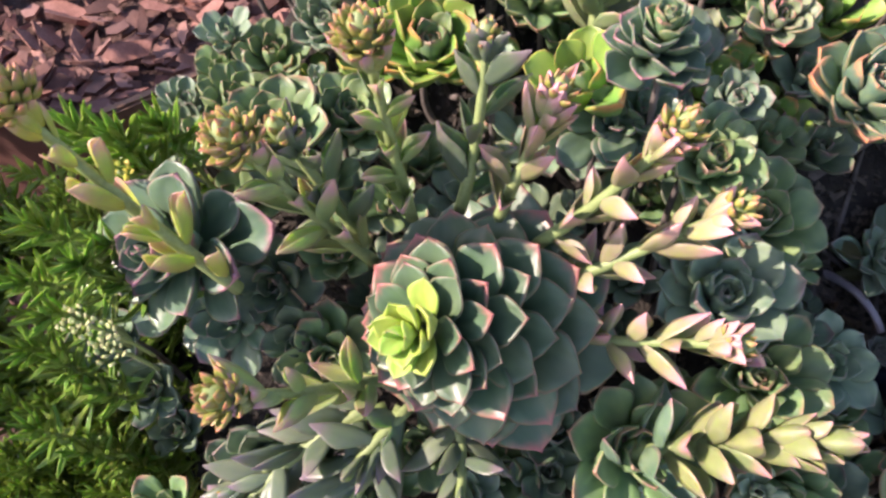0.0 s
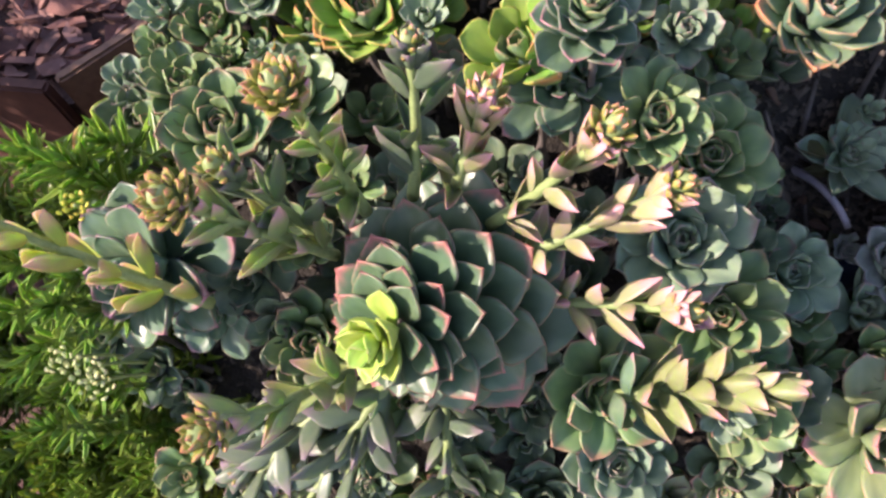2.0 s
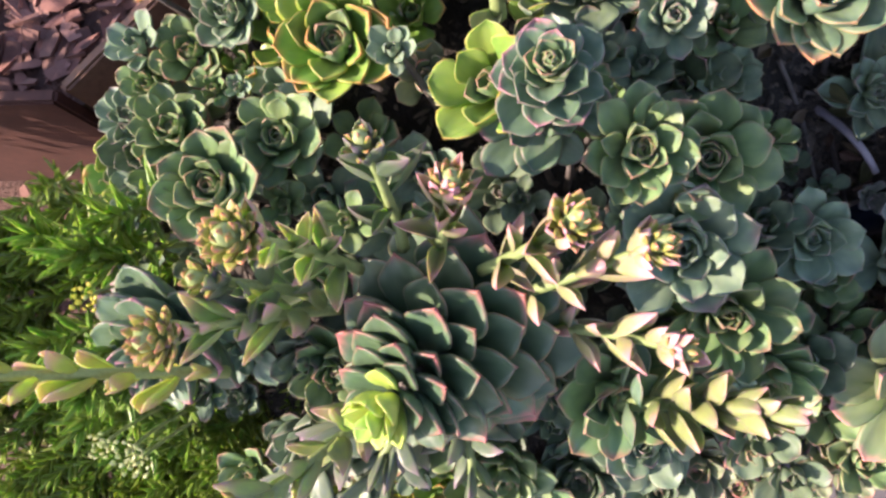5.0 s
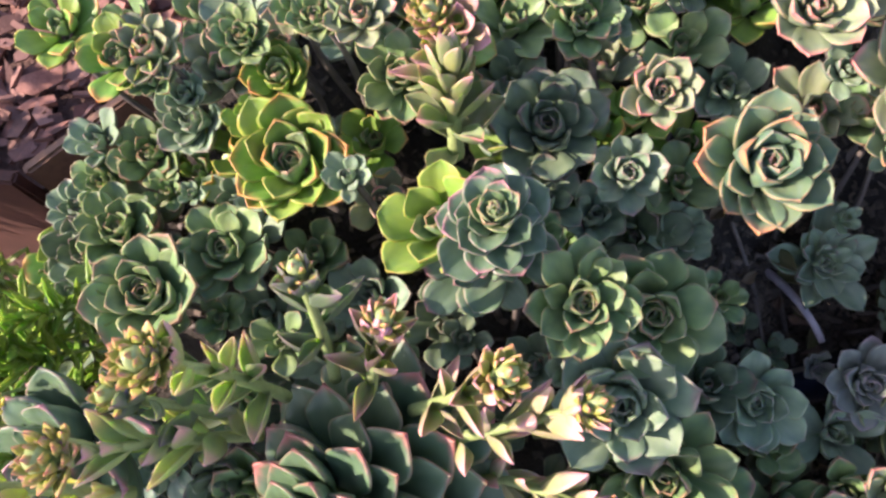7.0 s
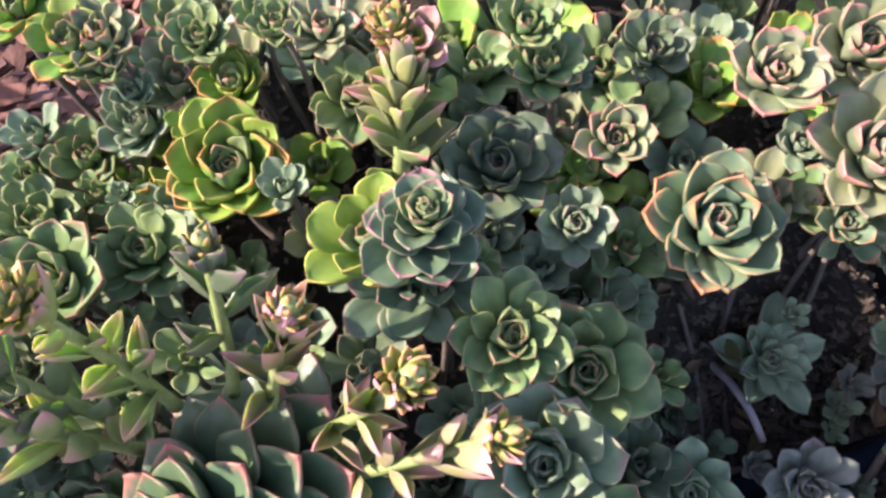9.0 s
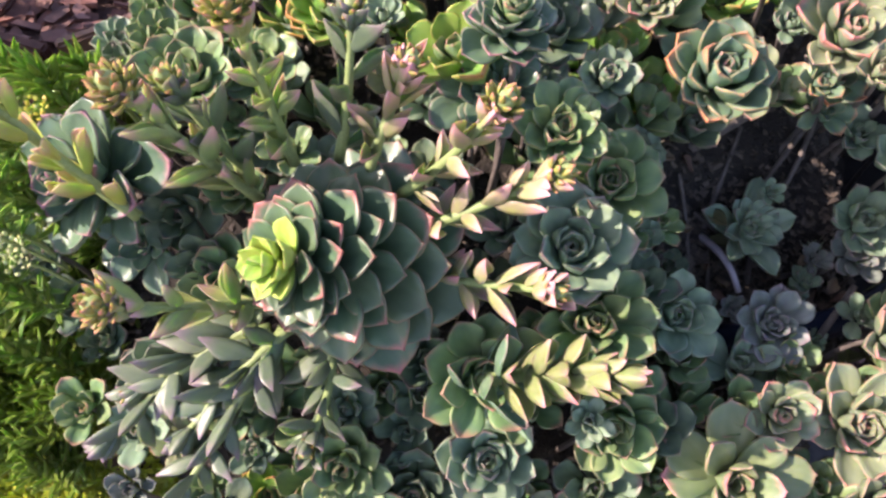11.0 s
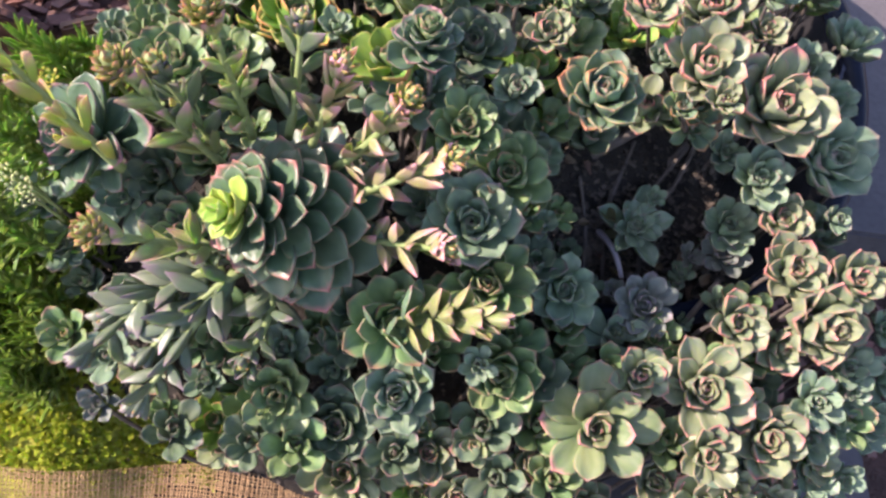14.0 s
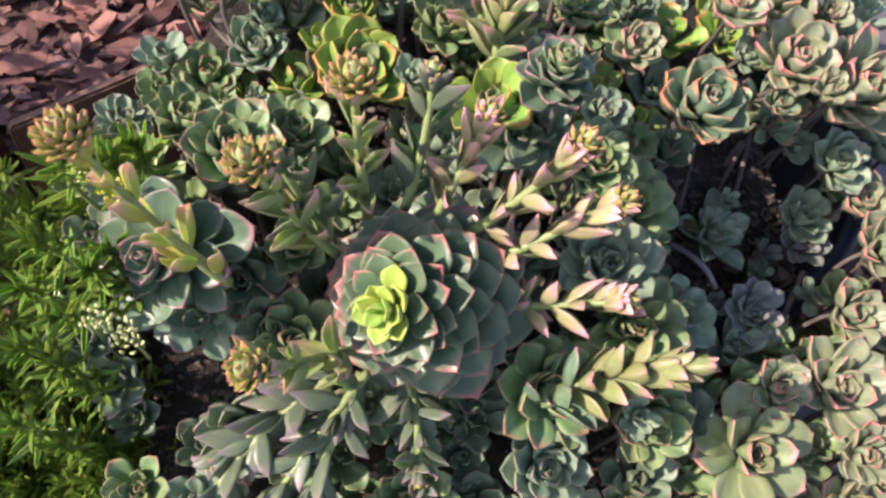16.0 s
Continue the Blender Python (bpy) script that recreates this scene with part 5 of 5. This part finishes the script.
rosette('blue', (0.521, 0.408, 0.288), (-0.17, 0.03, 0.99), 0.027, 11)
rosette('purple', (0.538, 0.442, 0.272), (0.08, -0.36, 0.93), 0.023, 11)
rosette('blue', (0.491, 0.289, 0.266), (-0.14, -0.07, 0.99), 0.021, 12)
rosette('purple', (0.502, 0.335, 0.283), (0.20, -0.20, 0.96), 0.027, 12)
rosette('blue', (0.390, 0.372, 0.286), (0.04, -0.08, 1.00), 0.026, 14)
rosette('blue', (0.510, 0.391, 0.283), (0.25, -0.14, 0.96), 0.019, 12)
rosette('dark', (0.361, 0.351, 0.287), (0.18, -0.30, 0.94), 0.019, 11)
rosette('dark', (0.362, 0.364, 0.285), (0.27, -0.26, 0.93), 0.020, 14)
rosette('purple', (0.493, 0.462, 0.274), (0.25, -0.30, 0.92), 0.024, 14)
rosette('purple', (0.371, 0.310, 0.286), (-0.09, -0.42, 0.90), 0.020, 13)
dead_leaf(0.529, 0.439, 0.029, 127)
dead_leaf(0.557, 0.395, 0.020, 270)
dead_leaf(0.397, 0.358, 0.018, 122)
dead_leaf(0.344, 0.484, 0.027, 124)
dead_leaf(0.379, 0.441, 0.023, 109)
dead_leaf(0.487, 0.433, 0.022, 222)
dead_leaf(0.539, 0.393, 0.030, 0)
dead_leaf(0.368, 0.480, 0.020, 32)
dead_leaf(0.532, 0.380, 0.017, 265)
dead_leaf(0.526, 0.316, 0.022, 0)
dead_leaf(0.549, 0.468, 0.017, 255)
dead_leaf(0.474, 0.296, 0.030, 62)
dead_leaf(0.440, 0.379, 0.021, 285)
dead_leaf(0.453, 0.406, 0.024, 55)
dead_leaf(0.416, 0.262, 0.028, 344)
dead_leaf(0.490, 0.426, 0.018, 148)
dead_leaf(0.412, 0.426, 0.021, 172)
dead_leaf(0.417, 0.373, 0.024, 126)
dead_leaf(0.568, 0.297, 0.026, 41)
dead_leaf(0.503, 0.311, 0.025, 16)
dead_leaf(0.509, 0.304, 0.017, 139)
dead_leaf(0.508, 0.290, 0.018, 88)
dead_leaf(0.426, 0.420, 0.021, 196)
dead_leaf(0.558, 0.416, 0.030, 149)
dead_leaf(0.577, 0.372, 0.029, 336)
dead_leaf(0.425, 0.263, 0.028, 222)

# olive leaves and thin runners in the hollow
rnd = random.Random(23)
for k in range(16):
    x, y = rnd.uniform(0.35, 0.60), rnd.uniform(0.27, 0.50)
    ob = new("fallen_leaf", leaf_mesh("lance", "olive", rnd.randrange(4), .5, .2, .05))
    ob.matrix_world = pose(x, y, ground_z(x, y) - 0.008, rnd.uniform(0, 30), rnd.uniform(-25, 25), rnd.uniform(0, 360)) @ Matrix.Diagonal((.017, rnd.uniform(.035, .058), .05, 1))
    tagged(ob, "limp olive-brown leaf on the shaded soil", "dead leaf", "dead leaves")
for k in range(12):
    x, y, a, l = rnd.uniform(0.37, 0.58), rnd.uniform(0.29, 0.48), rnd.uniform(0, 6.28), rnd.uniform(.05, .10)
    x2, y2 = x + l * math.cos(a), y + l * math.sin(a)
    bare_stem((x, y, ground_z(x, y) - .03), ((x + x2) / 2, (y + y2) / 2, ground_z(x, y) + rnd.uniform(.01, .05)), (x2, y2, ground_z(x2, y2) - .02), rnd.uniform(.002, .0045), WOODY)

# bare stems in the hollow
bare_stem((0.395, 0.460, 0.305), (0.411, 0.405, 0.360), (0.424, 0.367, 0.335), 0.0042, PALE_STEM)
bare_stem((0.497, 0.306, 0.240), (0.511, 0.323, 0.310), (0.557, 0.387, 0.330), 0.0045, WOODY)
bare_stem((0.356, 0.511, 0.380), (0.386, 0.513, 0.420), (0.436, 0.535, 0.450), 0.0075, WOODY)
bare_stem((0.407, 0.586, 0.280), (0.429, 0.529, 0.320), (0.457, 0.476, 0.330), 0.004, WOODY)
bare_stem((0.636, 0.275, 0.250), (0.602, 0.268, 0.310), (0.564, 0.290, 0.360), 0.007, STEM)
bare_stem((0.427, 0.518, 0.260), (0.459, 0.516, 0.300), (0.523, 0.502, 0.310), 0.003, WOODY)
bare_stem((0.388, 0.520, 0.280), (0.407, 0.553, 0.310), (0.453, 0.566, 0.330), 0.003, WOODY)
bare_stem((0.514, 0.392, 0.260), (0.475, 0.329, 0.290), (0.419, 0.297, 0.290), 0.004, WOODY)
bare_stem((0.532, 0.510, 0.260), (0.546, 0.527, 0.300), (0.538, 0.535, 0.360), 0.003, WOODY)
bare_stem((0.518, 0.470, 0.240), (0.523, 0.423, 0.290), (0.557, 0.425, 0.310), 0.004, WOODY)


# ---------------------------------------------------------------- bark chips
def chip_mesh(k):
    rnd = random.Random(k + 900)
    bm = bmesh.new()
    n = 5
    top, low = [], []
    for i in range(n):
        a = i * math.tau / n + rnd.uniform(-.35, .35)
        r = rnd.uniform(.7, 1.1)
        top.append(bm.verts.new((r * math.cos(a) * .5, r * math.sin(a) * .16, .05 * rnd.uniform(.6, 1.3))))
        low.append(bm.verts.new((r * math.cos(a) * .46, r * math.sin(a) * .13, -.05 * rnd.uniform(.6, 1.3))))
    bm.faces.new(top)
    bm.faces.new(low[::-1])
    for i in range(n):
        bm.faces.new((top[i], low[i], low[(i + 1) % n], top[(i + 1) % n]))
    me = bpy.data.meshes.new("bark_chip")
    bm.to_mesh(me)
    bm.free()
    me.materials.append(CHIP)
    return me


CHIPS = [chip_mesh(k) for k in range(9)]
rnd = random.Random(5)
k = 0
while k < 300:
    if k < 250:
        x, y = rnd.uniform(-0.95, -0.14), rnd.uniform(0.76, 1.35)
        if not in_bed(x, y, 0.025):
            continue
        z, home = rnd.uniform(0.20, 0.225), bed
    else:
        x, y, z, home = rnd.uniform(0.80, 1.35), rnd.uniform(0.35, 0.72), rnd.uniform(-0.085, -0.055), ground
    ob = new("bark_chip", CHIPS[rnd.randrange(9)])
    ob.parent = home
    s = rnd.uniform(.04, .10)
    ob.matrix_basis = pose(x, y, z, rnd.uniform(-50, 50), rnd.uniform(-35, 35), rnd.uniform(0, 360)) @ Matrix.Diagonal((s, s * rnd.uniform(.8, 1.5), s, 1))
    k += 1

# the rest of the bark, too many to count
verts, faces = [], []
for k in range(5200):
    z = -0.092 + rnd.uniform(0, .02)
    if k < 2600:
        x, y = rnd.uniform(-1.55, -0.12), rnd.uniform(0.76, 1.9)
        if not in_bed(x, y, 0.02):
            continue
        z = rnd.uniform(0.196, 0.216)
    elif k < 3000:
        x, y = rnd.uniform(0.70, 1.6), rnd.uniform(0.33, 0.74)
    else:
        x, y = rnd.uniform(-2.2, 2.4), rnd.uniform(-1.4, 2.8)
        if -0.75 < x < 0.9 and -0.3 < y < 0.62 or -0.62 < x < 1.55 and -0.36 < y < 2.12 or in_bed(x, y, -0.04):
            continue
    s = rnd.uniform(.025, .075)
    mm = pose(x, y, z, rnd.uniform(-35, 35), rnd.uniform(-25, 25), rnd.uniform(0, 360)) @ Matrix.Diagonal((s, s * rnd.uniform(.7, 1.6), s, 1))
    src = CHIPS[rnd.randrange(9)]
    base = len(verts)
    verts.extend([(mm @ v.co)[:] for v in src.vertices])
    faces.extend([[i + base for i in p.vertices] for p in src.polygons])
me = bpy.data.meshes.new("bark_mulch")
me.from_pydata(verts, [], faces)
bark = link("bark_mulch", me, MULCH)
tagged(bark, "loose reddish brown bark mulch", "mulch", kind="stuff")


def soil_litter():
    """Crumbs of soil, bark and shrivelled leaf on the potting soil, joined in one mesh."""
    rnd = random.Random(9)
    verts, faces = [], []
    for k in range(9000):
        if k % 2:
            x, y = rnd.gauss(0.46, .075), rnd.gauss(0.38, .065)
        else:
            x, y = rnd.uniform(-.3, .72), rnd.uniform(.08, .72)
        z = ground_z(x, y) - 0.03 + 0.016 * noise.noise((x * 22, y * 22, 0))
        size = rnd.uniform(.0018, .0055) * (1.7 if rnd.random() < .12 else 1)
        m = Matrix.Translation((x, y, z + size * .3)) @ pose(0, 0, 0, rnd.uniform(-40, 40), rnd.uniform(-40, 40), rnd.uniform(0, 360))
        b = len(verts)
        lx, ly, lz = size * rnd.uniform(.4, .8), size * rnd.uniform(.7, 1.6), size * rnd.uniform(.2, .5)
        for px, py, pz in ((-1, -.7, 0), (1, -1, 0), (.8, .9, 0), (-.9, 1, 0), (0, 0, 1), (0, .1, -1)):
            verts.append((m @ Vector((px * lx, py * ly, pz * lz)))[:])
        for i in range(4):
            faces.append((b + i, b + (i + 1) % 4, b + 4))
            faces.append((b + (i + 1) % 4, b + i, b + 5))
    me = bpy.data.meshes.new("soil_litter")
    me.from_pydata(verts, [], faces)
    return link("soil_litter", me, LITTER)


tagged(soil_litter(), "brown crumbs and plant litter on the dark soil", "litter", kind="stuff")
